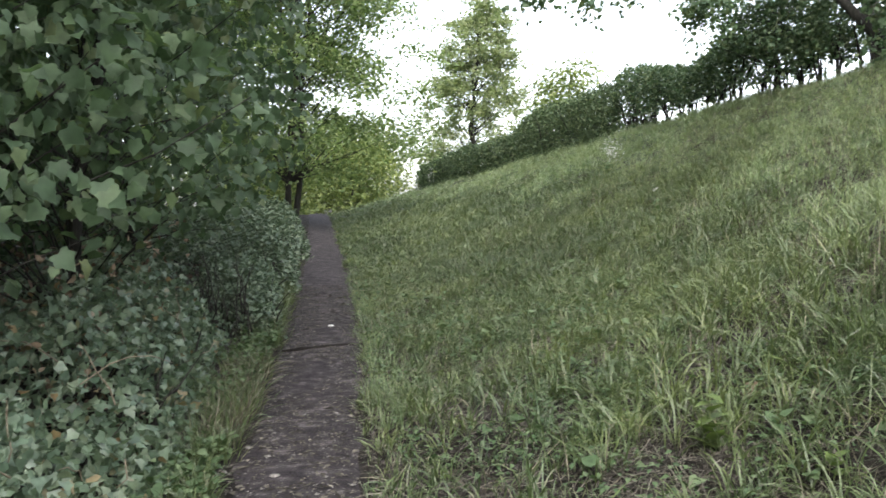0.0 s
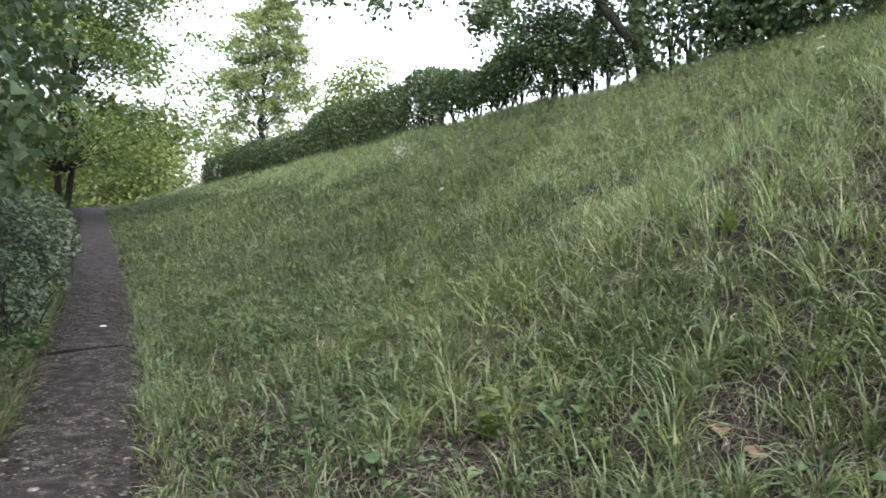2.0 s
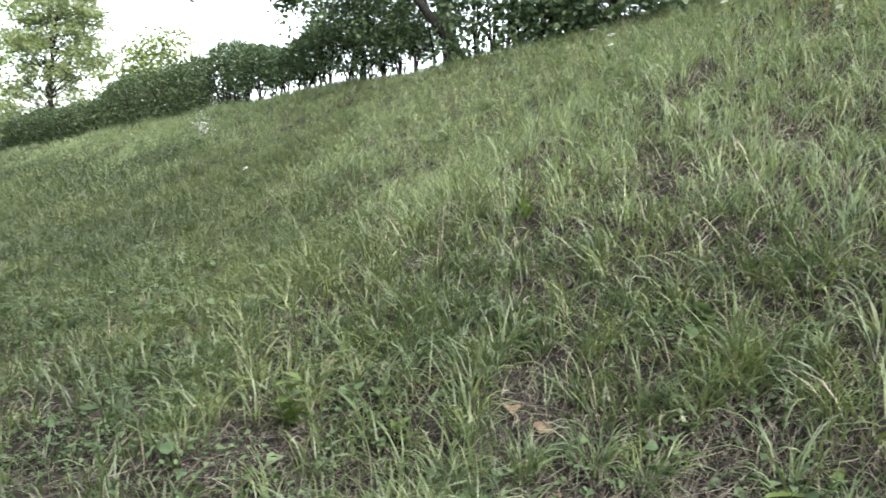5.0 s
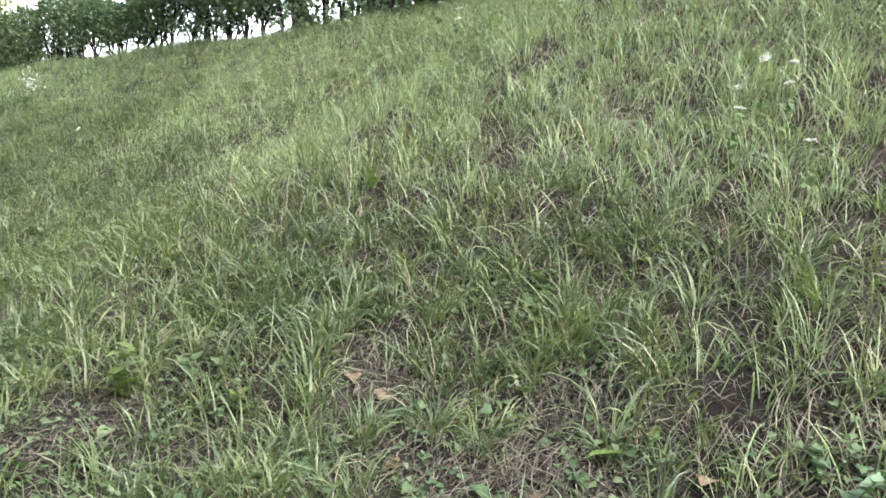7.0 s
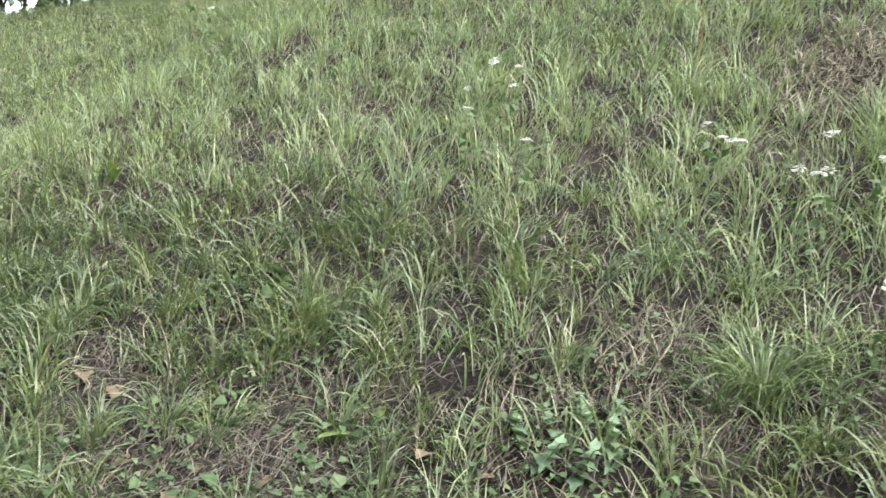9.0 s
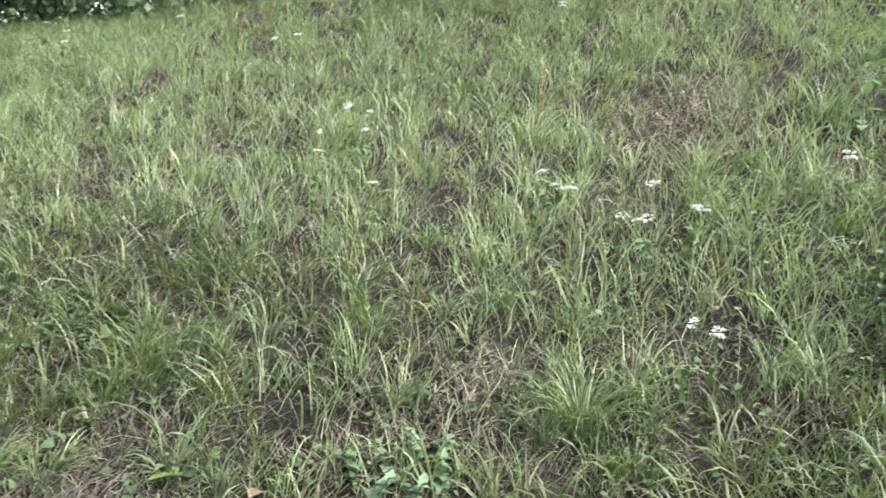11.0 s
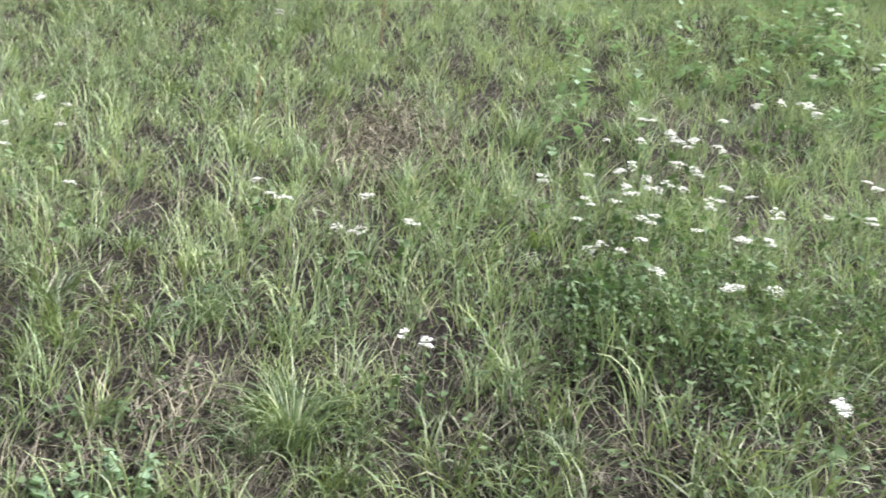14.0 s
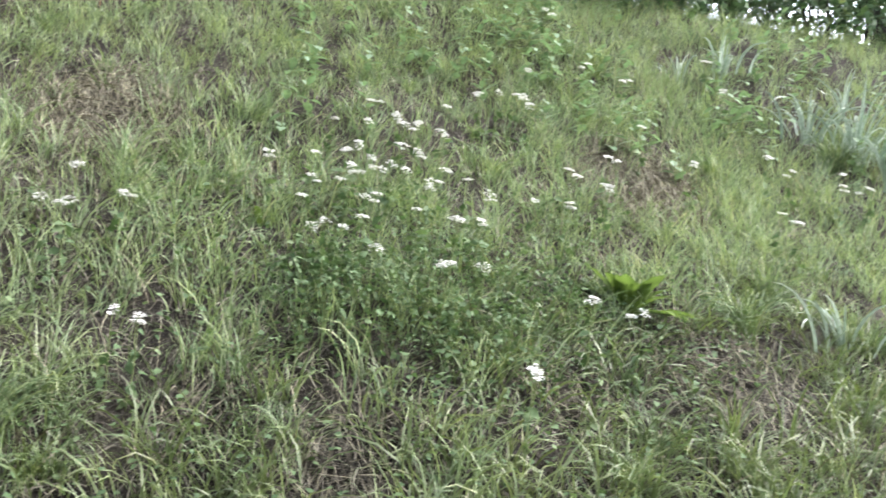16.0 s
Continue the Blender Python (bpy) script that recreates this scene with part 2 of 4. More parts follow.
def outline_leaf(points, fold=0.25, droop=0.2):
    """A leaf one unit long along +x from half its outline (x, y from stalk to tip), folded at the midrib, drooping at the tip."""
    pts = np.array(points, float)
    rib = np.stack([np.linspace(0, 1, len(pts)), np.zeros(len(pts))], -1)
    v = []
    for (x, y), (rx, _) in zip(pts, rib):
        v += [(rx, 0, -droop * rx * rx), (x, y, fold * y - droop * x * x), (x, -y, fold * y - droop * x * x)]
    f = []
    for k in range(len(pts) - 1):
        a, b = 3 * k, 3 * k + 3
        f += [(a, b, b + 1), (a, b + 1, a + 1), (a, a + 2, b + 2), (a, b + 2, b)]
    return np.array(v), np.array(f)


MAPLE = outline_leaf([(0.0, 0.02), (-0.11, 0.27), (0.0, 0.47), (0.18, 0.41), (0.45, 0.55), (0.55, 0.36), (1.0, 0.0)], 0.2, 0.36)
IVY = outline_leaf([(0.0, 0.04), (-0.06, 0.36), (0.32, 0.45), (0.5, 0.22), (1.0, 0.0)], 0.18, 0.22)
BROAD = outline_leaf([(0.0, 0.015), (0.16, 0.04), (0.34, 0.09), (0.58, 0.115), (0.82, 0.08), (1.0, 0.0)], 0.35, 0.4)
OVAL = outline_leaf([(0.0, 0.02), (0.3, 0.27), (0.65, 0.24), (1.0, 0.0)], 0.3, 0.25)
HEART = outline_leaf([(0.05, 0.1), (0.02, 0.32), (0.35, 0.40), (0.7, 0.2), (1.0, 0.0)], 0.25, 0.25)
LONG = outline_leaf([(0.0, 0.03), (0.2, 0.10), (0.5, 0.14), (0.8, 0.09), (1.0, 0.0)], 0.35, 0.35)
PLAIN = outline_leaf([(0.0, 0.02), (0.4, 0.3), (1.0, 0.0)], 0.3, 0.25)
LOBED = outline_leaf([(0.0, 0.05), (0.05, 0.42), (0.55, 0.38), (1.0, 0.0)], 0.18, 0.25)
SCRAP = (np.array([(0, 0, 0), (0.45, 0.32, 0.08), (1, 0, -0.1), (0.45, -0.32, 0.08)]), np.array([(0, 2, 1), (0, 3, 2)]))


def scatter(leaf, at, size, up=0.6, face=None):
    """Leaves at the places, each with a random heading, or with its tip hanging where a face is given; up: how level they lie (1 flat, 0 any way)."""
    v, f = leaf
    n = len(at)
    nrm = rng.normal(0, 1, (n, 3))
    nrm /= np.linalg.norm(nrm, axis=1, keepdims=True) + 1e-9
    nrm = nrm * (1 - up) + np.array([0, 0, 1.0]) * up if face is None else nrm * (1 - up) + face * up
    nrm /= np.linalg.norm(nrm, axis=1, keepdims=True) + 1e-9
    x = np.cross(nrm, rng.normal(0, 1, (n, 3)))
    if face is not None:
        want = rng.normal(0, 0.75, (n, 3)) + np.array([0.25, -0.15, -1.0])
        x = want - (want * nrm).sum(1, keepdims=True) * nrm
    x /= np.linalg.norm(x, axis=1, keepdims=True) + 1e-9
    y = np.cross(nrm, x)
    size = np.broadcast_to(size, (n,))[:, None, None]
    w = at[:, None] + size * (v[None, :, :1] * x[:, None] + v[None, :, 1:2] * y[:, None] + v[None, :, 2:] * nrm[:, None])
    return w.reshape(-1, 3), (np.arange(n)[:, None, None] * len(v) + f[None]).reshape(-1, f.shape[1])


# ---- ground: a footpath along the foot of a grassy bank ----
PATH_X = [(-40, -3.3), (-6, -0.74), (4.2, 0.03), (8, 0.30), (12.5, 0.51), (30, 1.04), (60, 1.6)]
PATH_Z = [(-40, -1.8), (26, 1.17), (30, 1.32), (34, 1.36), (60, 1.0), (400, -2)]
CREST_X = [(-40, 9.5), (-6, 8.5), (0, 8.2), (10, 7.5), (20, 6.2), (30, 4.6), (60, 3.4)]
CREST_Z = [(-40, 6.0), (-6, 5.1), (0, 4.5), (10, 3.6), (20, 3.0), (30, 2.27), (60, 1.4), (400, -1)]
BANK_NEAR = [(0, 0), (.15, .02), (.28, .05), (.354, .10), (.416, .185), (.478, .265), (.57, .38), (.65, .475), (.81, .70), (.92, .87), (1, .96), (1.1, 1.01), (1.3, 1.03)]
BANK_FAR = [(0, 0), (.1, .03), (.275, .13), (.37, .21), (.46, .30), (.69, .56), (.85, .78), (.95, .92), (1.05, 1.0), (1.3, 1.03)]
BANK_BACK = [(0, 0), (.15, .05), (.28, .12), (.354, .18), (.416, .245), (.478, .31), (.57, .41), (.65, .49), (.81, .70), (.92, .87), (1, .96), (1.1, 1.01), (1.3, 1.03)]


def along(y, table):
    return np.interp(y, [a for a, _ in table], [b for _, b in table])


def ease(t):
    t = np.clip(t, 0, 1)
    return t * t * (3 - 2 * t)


def height(x, y, bumps=True):
    x, y = np.asarray(x, float), np.asarray(y, float)
    px, pz, cx, cz = (along(y, t) for t in (PATH_X, PATH_Z, CREST_X, CREST_Z))
    u = (x - px - 0.36) / (cx - px - 0.36)
    far, back = ease((y - 1.5) / 3.5), ease((-y + 0.2) / 2.0)
    w = along(u, BANK_NEAR) * (1 - far - back) + along(u, BANK_FAR) * far + along(u, BANK_BACK) * back
    z = pz + w * (cz - pz) * (u > 0)
    off = np.abs(x - px)
    if bumps:
        z = z + (0.10 * (vnoise(x, y, 1.1, 1) - 0.5) + 0.05 * (vnoise(x, y, 0.35, 2) - 0.5)) * ease((off - 0.38) / 0.5)
    return z


def spaced(lo, fine_lo, fine_hi, hi, step):
    """Coordinates with even steps in the fine stretch and growing ones beyond."""
    mid = list(np.arange(fine_lo, fine_hi, step))
    s, a, b = step, [], []
    at = fine_hi
    while at < hi:
        b.append(at)
        s *= 1.25
        at += s
    s, at = step, fine_lo
    while at > lo:
        s *= 1.25
        at -= s
        a.append(at)
    return np.array(a[::-1] + mid + b + [hi])


def grid_mesh(xs, ys, zfun):
    gx, gy = np.meshgrid(xs, ys, indexing="ij")
    v = np.stack([gx, gy, zfun(gx, gy)], -1).reshape(-1, 3)
    m = len(ys)
    i, j = np.meshgrid(np.arange(len(xs) - 1), np.arange(m - 1), indexing="ij")
    f = np.stack([i * m + j, (i + 1) * m + j, (i + 1) * m + j + 1, i * m + j + 1], -1).reshape(-1, 4)
    return v, f


v, f = grid_mesh(spaced(-900, -3, 10, 900, 0.11), spaced(-900, -8, 14, 1500, 0.14), height)
tagged(new("ground", mesh_of("ground", v, f, M_SOIL)), "grassy bank of dark soil and dry thatch rising beside a footpath", "ground", kind="structure")


def path_sheet():
    ys = np.concatenate([np.arange(-9, 16, 0.06), np.arange(16, 44, 0.25)])
    us = np.linspace(-1, 1, 15)
    gy, gu = np.meshgrid(ys, us, indexing="ij")
    half = 0.36 + 0.09 * (vnoise(gu > 0, gy, 0.5, 4) - 0.5) + 0.05 * (vnoise(gu > 0, gy, 0.13, 5) - 0.5)
    half = half + 0.10 * (gu < 0) * ease((4.5 - gy) / 3)
    gx = along(gy, PATH_X) + gu * half
    z = height(gx, gy, False) + 0.012 + 0.03 * (1 - gu ** 2) * 0.3 + 0.008 * (vnoise(gx, gy, 0.4, 6) - 0.5) + 0.006 * (vnoise(gx + 0.4 * gy, gy - 0.5 * gx, 0.15, 7) - 0.5) - 0.02 * np.abs(gu) ** 6
    m = len(us)
    i, j = np.meshgrid(np.arange(len(ys) - 1), np.arange(m - 1), indexing="ij")
    return np.stack([gx, gy, z], -1).reshape(-1, 3), np.stack([i * m + j, i * m + j + 1, (i + 1) * m + j + 1, (i + 1) * m + j], -1).reshape(-1, 4)


tagged(new("path", mesh_of("path", *path_sheet(), M_PATH)), "narrow trodden earth footpath with small stones along the bank", "path", kind="structure")


def places(n, x0, x1, y0, y1):
    x, y = rng.uniform(x0, x1, n), rng.uniform(y0, y1, n)
    return x, y


def on_ground(x, y, lift=0.0):
    return np.stack([x, y, height(x, y) + lift], -1)


# ---- grass of the bank ----
BARE = [(5.75, 0.28, 0.36, 0.34, 3.0), (5.66, -3.23, 0.38, 0.36, 4.0), (1.68, 3.68, 0.28, 0.32, 1.5), (2.78, 2.95, 0.22, 0.3, 1.2), (2.72, 2.18, 0.3, 0.34, 1.6), (2.9, 1.85, 0.26, 0.3, 1.6), (3.32, 1.1, 0.2, 0.2, 1.4),
        (3.62, 0.62, 0.2, 0.22, 1.3), (4.42, 1.98, 0.2, 0.18, 0.6), (5.15, 3.6, 0.2, 0.2, 0.7), (3.87, -2.99, 0.32, 0.3, 1.4), (3.5, 0.6, 0.2, 0.25, 1.2), (3.9, -0.75, 0.2, 0.2, 1), (5.55, 3.18, 0.2, 0.2, 0.8), (3.3, -1.1, 0.25, 0.3, 1.1),
        (3.13, 2.18, 0.2, 0.2, 1.0), (3.72, -2.09, 0.22, 0.2, 0.9), (3.67, -0.45, 0.18, 0.2, 0.9)]


def bank_mask(x, y):
    """1 where the sward is thick, towards 0 on bare patches near the foot of the bank."""
    n = 0.6 * vnoise(x, y, 0.55, 11) + 0.4 * vnoise(x, y, 0.22, 12)
    foot = ease((3.0 - x) / 1.3) * ease((4.5 - y) / 2.5) * ease((x - 1.2) / 0.6)
    patch = sum(a * np.exp(-(((x - px) / rx) ** 2 + ((y - py) / ry) ** 2)) for px, py, rx, ry, a in BARE) * (1 - 0.45 * ease((x - 3.8) / 0.6))
    n = n + 0.10 * ease((x - 3.4) / 0.8)
    return np.clip((n - 0.06 - 0.17 * foot - 0.45 * patch) * 4, 0.15 + 0.5 * (1 - foot) * (1 - np.clip(patch, 0, 1)) + 0.35 * ease((y - 5) / 4), 1) * (1 - 0.85 * np.clip(patch - 0.15, 0, 1))


def sward(zone, x0, x1, y0, y1, per_m2, length, width, segments, tuft=6, floor=0.42, share=1.0):
    """Blades of a stretch of meadow in arching tufts with gaps between them: lush below, dry above, dead all over."""
    tuft = max(4, tuft // 3) if zone == "dead" else tuft
    count = int((x1 - x0) * (y1 - y0) * per_m2 * share / tuft)
    x, y = places(count, x0, x1, y0, y1)
    foot_x, top_x = along(y, PATH_X) + 0.36, along(y, CREST_X)
    dry = (x - foot_x) / (top_x - foot_x) + 0.35 * (vnoise(x, y, 0.9, 15) - 0.5) + 0.15 * (rng.random(count) - 0.5) > 0.44 + 0.18 * ease((y - 5) / 4)
    clump = floor + (1.32 - floor) * ease((vnoise(x, y, 0.17, 16) - 0.36) * 5)
    weedy = 1 - 0.3 * ease((3.3 - x) / 0.8) * ease((9 - y) / 3) * ease((y - 0.8) / 0.8)
    keep = (rng.random(count) < bank_mask(x, y) * clump * weedy) & (x > foot_x) & ((zone == "dead") | (dry == (zone == "dry")))
    x, y = x[keep], y[keep]
    tall = rng.gamma(7, 1 / 7, len(x)) * (0.75 + 0.5 * vnoise(x, y, 0.8, 14))
    swing = rng.uniform(0, 2 * np.pi, len(x))
    x, y, tall, swing = (np.repeat(a, tuft) for a in (x, y, tall, swing))
    n = len(x)
    r, a = rng.gamma(1.8, 0.028, n), rng.uniform(0, 2 * np.pi, n)
    bx, by = x + r * np.cos(a), y + r * np.sin(a)
    toward = np.where(rng.random(n) < 0.35, swing + rng.normal(0, 0.5, n), a + rng.normal(0, 0.6, n))
    toward = np.where(rng.random(n) < 0.12, np.pi + rng.normal(0, 0.8, n), toward)
    toward = np.where(rng.random(n) < 0.4, np.pi / 2 * np.where(np.sin(toward) > 0, 1, -1) + rng.normal(0, 0.55, n), toward)
    size = length * tall * rng.uniform(0.45, 1.25, n) * (0.74 if zone == "dry" else 0.9)
    size = np.minimum(size, 1.15 * length)
    edge = ease((bx - along(by, PATH_X) - 0.36) / 0.5)
    low = ease((bx - along(by, PATH_X) - 0.5) / 2.2)
    size = size * (0.75 + 0.25 * edge) * (0.68 + 0.32 * low)
    stiff = np.where(by > 6.5, 1.15, 0.7 if zone == "dry" else 1.0)
    return blades(on_ground(bx, by, -0.01), toward, stiff * np.clip(0.24 + 4 * r + rng.normal(0, 0.26, n), 0, 1.2), stiff * np.clip(rng.normal(1.55, 0.6, n), 0.3, 2.9), size, width * {"dead": 0.6, "dry": 0.72, "lush": 1.0}[zone] * rng.uniform(0.6, 1.3, n), segments, 1.65)


def stuff(name, pieces, material, label, category, smooth=True):
    v, f = joined(pieces)
    return tagged(new(name, mesh_of(name, v, f, material, smooth)), label, category, kind="stuff")


STRETCHES = [(0.2, 6.2, -4.2, 6.0, 1000, 0.35, 0.0112, 4, 14, 0.45), (0.2, 6.2, -4.2, 6.0, 520, 0.19, 0.0076, 3, 9, 0.45), (6.2, 8.9, -4.2, 6.0, 1750, 0.27, 0.0108, 3, 12, 0.7), (0.4, 8.4, 5.8, 13.0, 2150, 0.25, 0.0104, 2, 10, 0.95),
             (2.0, 8.9, -9.0, -4.2, 900, 0.32, 0.012, 3, 10, 0.5), (4.6, 8.6, -4.6, -2.4, 800, 0.32, 0.009, 3, 10), (0.8, 7.6, 13.0, 22.0, 1150, 0.25, 0.0165, 2, 6, 0.9),
             (1.0, 6.2, 22.0, 34.0, 620, 0.22, 0.025, 2, 6, 0.9), (0.8, 5.2, 34.0, 60.0, 60, 0.25, 0.06, 2)]
stuff("meadow_grass", [sward("lush", *s) for s in STRETCHES], M_GRASS, "unmown lush green grass on the lower bank, its shade partly coloured in", "grass")
stuff("dead_grass_blades", [sward("dead", *s, share=0.09) for s in STRETCHES[:6]], M_STRAW, "dead tan grass blades arching among the green ones", "grass")
stuff("dry_meadow_grass", [sward("dry", *s) for s in STRETCHES], M_MEADOW, "unmown paler yellow-green grass on the upper bank, its light partly coloured in", "grass")


def coarse_tufts(spots):
    """Tussocks of long arching blades."""
    parts = []
    for x, y, blades_n, size in spots:
        a = rng.uniform(0, 2 * np.pi, blades_n)
        r = rng.gamma(2, 0.025, blades_n)
        base = on_ground(x + r * np.cos(a), y + r * np.sin(a), -0.01)
        parts.append(blades(base, a + rng.normal(0, 0.5, blades_n), np.abs(rng.normal(0.30, 0.22, blades_n)), rng.uniform(1.4, 2.7, blades_n),
                            0.85 * size * rng.uniform(0.5, 1.15, blades_n), rng.uniform(0.005, 0.0095, blades_n), 5, 1.4))
    return joined(parts)


spots = [(3.64, 0.27, 230, 0.56), (3.55, 0.42, 110, 0.36), (3.8, 0.1, 80, 0.34), (2.79, 2.3, 80, 0.36), (2.3, 2.99, 70, 0.32), (3.02, 1.84, 60, 0.34), (3.67, 2.1, 60, 0.32), (2.56, 3.19, 60, 0.32), (3.43, 2.38, 70, 0.34), (3.79, 1.51, 60, 0.34), (3.16, 3.33, 60, 0.32), (6.2, -5.2, 200, 0.55), (6.5, -5.5, 160, 0.55), (4.2, -4.0, 120, 0.45), (5.9, -3.9, 90, 0.36), (2.75, 2.55, 90, 0.34), (2.55, 2.75, 70, 0.36), (3.05, 1.6, 70, 0.3), (3.4, 1.9, 80, 0.32),
         (3.9, 1.4, 70, 0.3), (4.3, -3.3, 160, 0.5), (4.6, -3.6, 120, 0.5), (3.2, -2.2, 90, 0.4), (3.0, -2.6, 90, 0.4), (3.5, 0.0, 70, 0.3), (3.9, -0.6, 80, 0.34), (2.9, 3.6, 60, 0.3)]
for x, y in zip(*places(420, 1.5, 7.8, -5.0, 8.0)):
    if bank_mask(x, y) > 0.35:
        spots.append((x, y, int(rng.integers(18, 60)), rng.uniform(0.2, 0.36)))
stuff("grass_tussocks", [coarse_tufts(spots)], M_TUFT, "coarse tussocks of long arching green grass blades", "grass")


def strands(x, y, length, width, lift, rise=0.0):
    """Dead strands lying along the slope: base and tip on the ground, the middle a little proud."""
    n = len(x)
    a = rng.uniform(0, 2 * np.pi, n)
    d = np.stack([np.cos(a), np.sin(a)], -1) * length[:, None]
    p0, p1 = on_ground(x, y, lift), on_ground(x + d[:, 0], y + d[:, 1], lift + rise * rng.random(n))
    side = np.stack([-np.sin(a), np.cos(a), rng.normal(0, 0.3, n)], -1) * width[:, None] / 2
    mid = (p0 + p1) / 2 + np.stack([*(rng.normal(0, 0.08, (2, n)) * length), np.abs(rng.normal(0.004, 0.008, n))], -1)
    v = np.stack([p0 - side, p0 + side, mid - side, mid + side, p1], 1).reshape(-1, 3)
    f = np.array([(0, 1, 3), (0, 3, 2), (2, 3, 4)])
    return v, (np.arange(n)[:, None, None] * 5 + f[None]).reshape(-1, 3)


def thatch(x0, x1, y0, y1, per_m2):
    """Short dead strands lying every way over the soil."""
    n = int((x1 - x0) * (y1 - y0) * per_m2)
    x, y = places(n, x0, x1, y0, y1)
    ok = (x > along(y, PATH_X) + 0.38) & (rng.random(n) < 1.15 - 0.6 * bank_mask(x, y))
    x, y = x[ok], y[ok]
    n = len(x)
    return strands(x, y, rng.uniform(0.05, 0.2, n), rng.uniform(0.003, 0.007, n), rng.uniform(0.006, 0.03, n))


def straw_patch(x, y, rx, ry, n):
    a, r = rng.uniform(0, 6.3, n), np.sqrt(rng.random(n))
    px, py = x + rx * r * np.cos(a), y + ry * r * np.sin(a)
    return strands(px, py, rng.uniform(0.06, 0.24, n), rng.uniform(0.003, 0.006, n), rng.uniform(0.005, 0.04, n), 0.06)


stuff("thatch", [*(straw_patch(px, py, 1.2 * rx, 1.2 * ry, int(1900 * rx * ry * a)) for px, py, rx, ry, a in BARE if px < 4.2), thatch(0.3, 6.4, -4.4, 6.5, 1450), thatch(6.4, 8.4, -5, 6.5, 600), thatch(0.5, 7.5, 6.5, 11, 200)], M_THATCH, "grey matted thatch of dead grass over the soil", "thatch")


def fallen_straw(x0, x1, y0, y1, per_m2):
    n = int((x1 - x0) * (y1 - y0) * per_m2)
    x, y = places(n, x0, x1, y0, y1)
    ok = (x > along(y, PATH_X) + 0.4) & (rng.random(n) < 1.25 - bank_mask(x, y))
    x, y = x[ok], y[ok]
    n = len(x)
    return strands(x, y, rng.uniform(0.08, 0.3, n), rng.uniform(0.0025, 0.0055, n), rng.uniform(0.005, 0.03, n), 0.05)


def standing_straw(x0, x1, y0, y1, per_m2):
    n = int((x1 - x0) * (y1 - y0) * per_m2)
    x, y = places(n, x0, x1, y0, y1)
    ok = x > along(y, PATH_X) + 0.45
    x, y = x[ok], y[ok]
    n = len(x)
    return blades(on_ground(x, y), rng.uniform(0, 2 * np.pi, n), np.abs(rng.normal(0.1, 0.2, n)), rng.uniform(0, 1.4, n), rng.uniform(0.12, 0.36, n), rng.uniform(0.002, 0.004, n), 3)


stuff("dry_grass", [*(straw_patch(px, py, 1.3 * rx, 1.3 * ry, int((5200 if px > 4.2 else 2400) * rx * ry * a)) for px, py, rx, ry, a in BARE if px > 3.2), fallen_straw(0.4, 6.5, -4.2, 6.5, 260), fallen_straw(6.5, 8.6, -4.2, 6.5, 140), fallen_straw(0.6, 7.5, 6.5, 12, 150), standing_straw(0.5, 5.0, -5, 8, 12), standing_straw(5.0, 8.6, -6, 9, 55)],
      M_STRAW, "pale dry grass stalks lying matted between green blades", "straw")


def low_weeds(x0, x1, y0, y1, n, size, leaf, lift=0.10):
    x, y = places(n, x0, x1, y0, y1)
    keep = (0.6 * vnoise(x, y, 0.4, 21) + 0.4 * vnoise(x, y, 0.15, 22) > 0.46) & (x > along(y, PATH_X) + 0.4)
    x, y = x[keep], y[keep]
    return scatter(leaf, on_ground(x, y, rng.uniform(0.01, lift, len(x))), size * rng.uniform(0.5, 1.3, len(x)), 0.65)


stuff("low_weeds", [low_weeds(0.6, 3.0, 3.0, 9.0, 12000, 0.037, PLAIN, 0.12), low_weeds(1.4, 3.6, 0.4, 3.2, 3600, 0.034, LOBED, 0.08), low_weeds(0.7, 3.2, 1.6, 8.0, 700, 0.08, HEART, 0.10), low_weeds(2.4, 5.2, -3.2, 1.0, 5500, 0.030, LOBED, 0.2), low_weeds(0.5, 3.0, 7.0, 12.0, 1500, 0.05, LOBED),
                    low_weeds(3.3, 5.2, -3.2, -0.6, 4200, 0.024, PLAIN, 0.3)], M_WEED, "small round-leaved green weeds low among the grass", "weeds")


# ---- path litter ----
def pebbles(n, y0, y1, lo, hi):
    y = rng.uniform(y0, y1, n)
    x = along(y, PATH_X) + np.clip(rng.normal(0, 0.24, n), -0.42, 0.4)
    z = height(x, y, False) + 0.018
    r = rng.uniform(lo, hi, n)
    octa = np.array([(1, 0, 0), (0, 1, 0), (-1, 0, 0), (0, -1, 0), (0, 0, 0.5), (0, 0, -0.4)])
    fs = np.array([(0, 1, 4), (1, 2, 4), (2, 3, 4), (3, 0, 4), (1, 0, 5), (2, 1, 5), (3, 2, 5), (0, 3, 5)])
    rot = rng.uniform(0, 6.3, n)
    v = octa[None] * r[:, None, None] * rng.uniform(0.6, 1.3, (n, 6, 1))
    c, s = np.cos(rot)[:, None], np.sin(rot)[:, None]
    w = np.stack([v[..., 0] * c - v[..., 1] * s, v[..., 0] * s + v[..., 1] * c, v[..., 2]], -1) + np.stack([x, y, z], -1)[:, None]
    return w.reshape(-1, 3), (np.arange(n)[:, None, None] * 6 + fs[None]).reshape(-1, 3)


stuff("path_gravel", [pebbles(3000, 2.0, 9, 0.003, 0.009), pebbles(110, 2.0, 10, 0.010, 0.022), pebbles(900, 9, 22, 0.005, 0.012)], M_STONE, "small pale stones and chips trodden into the path", "gravel", False)


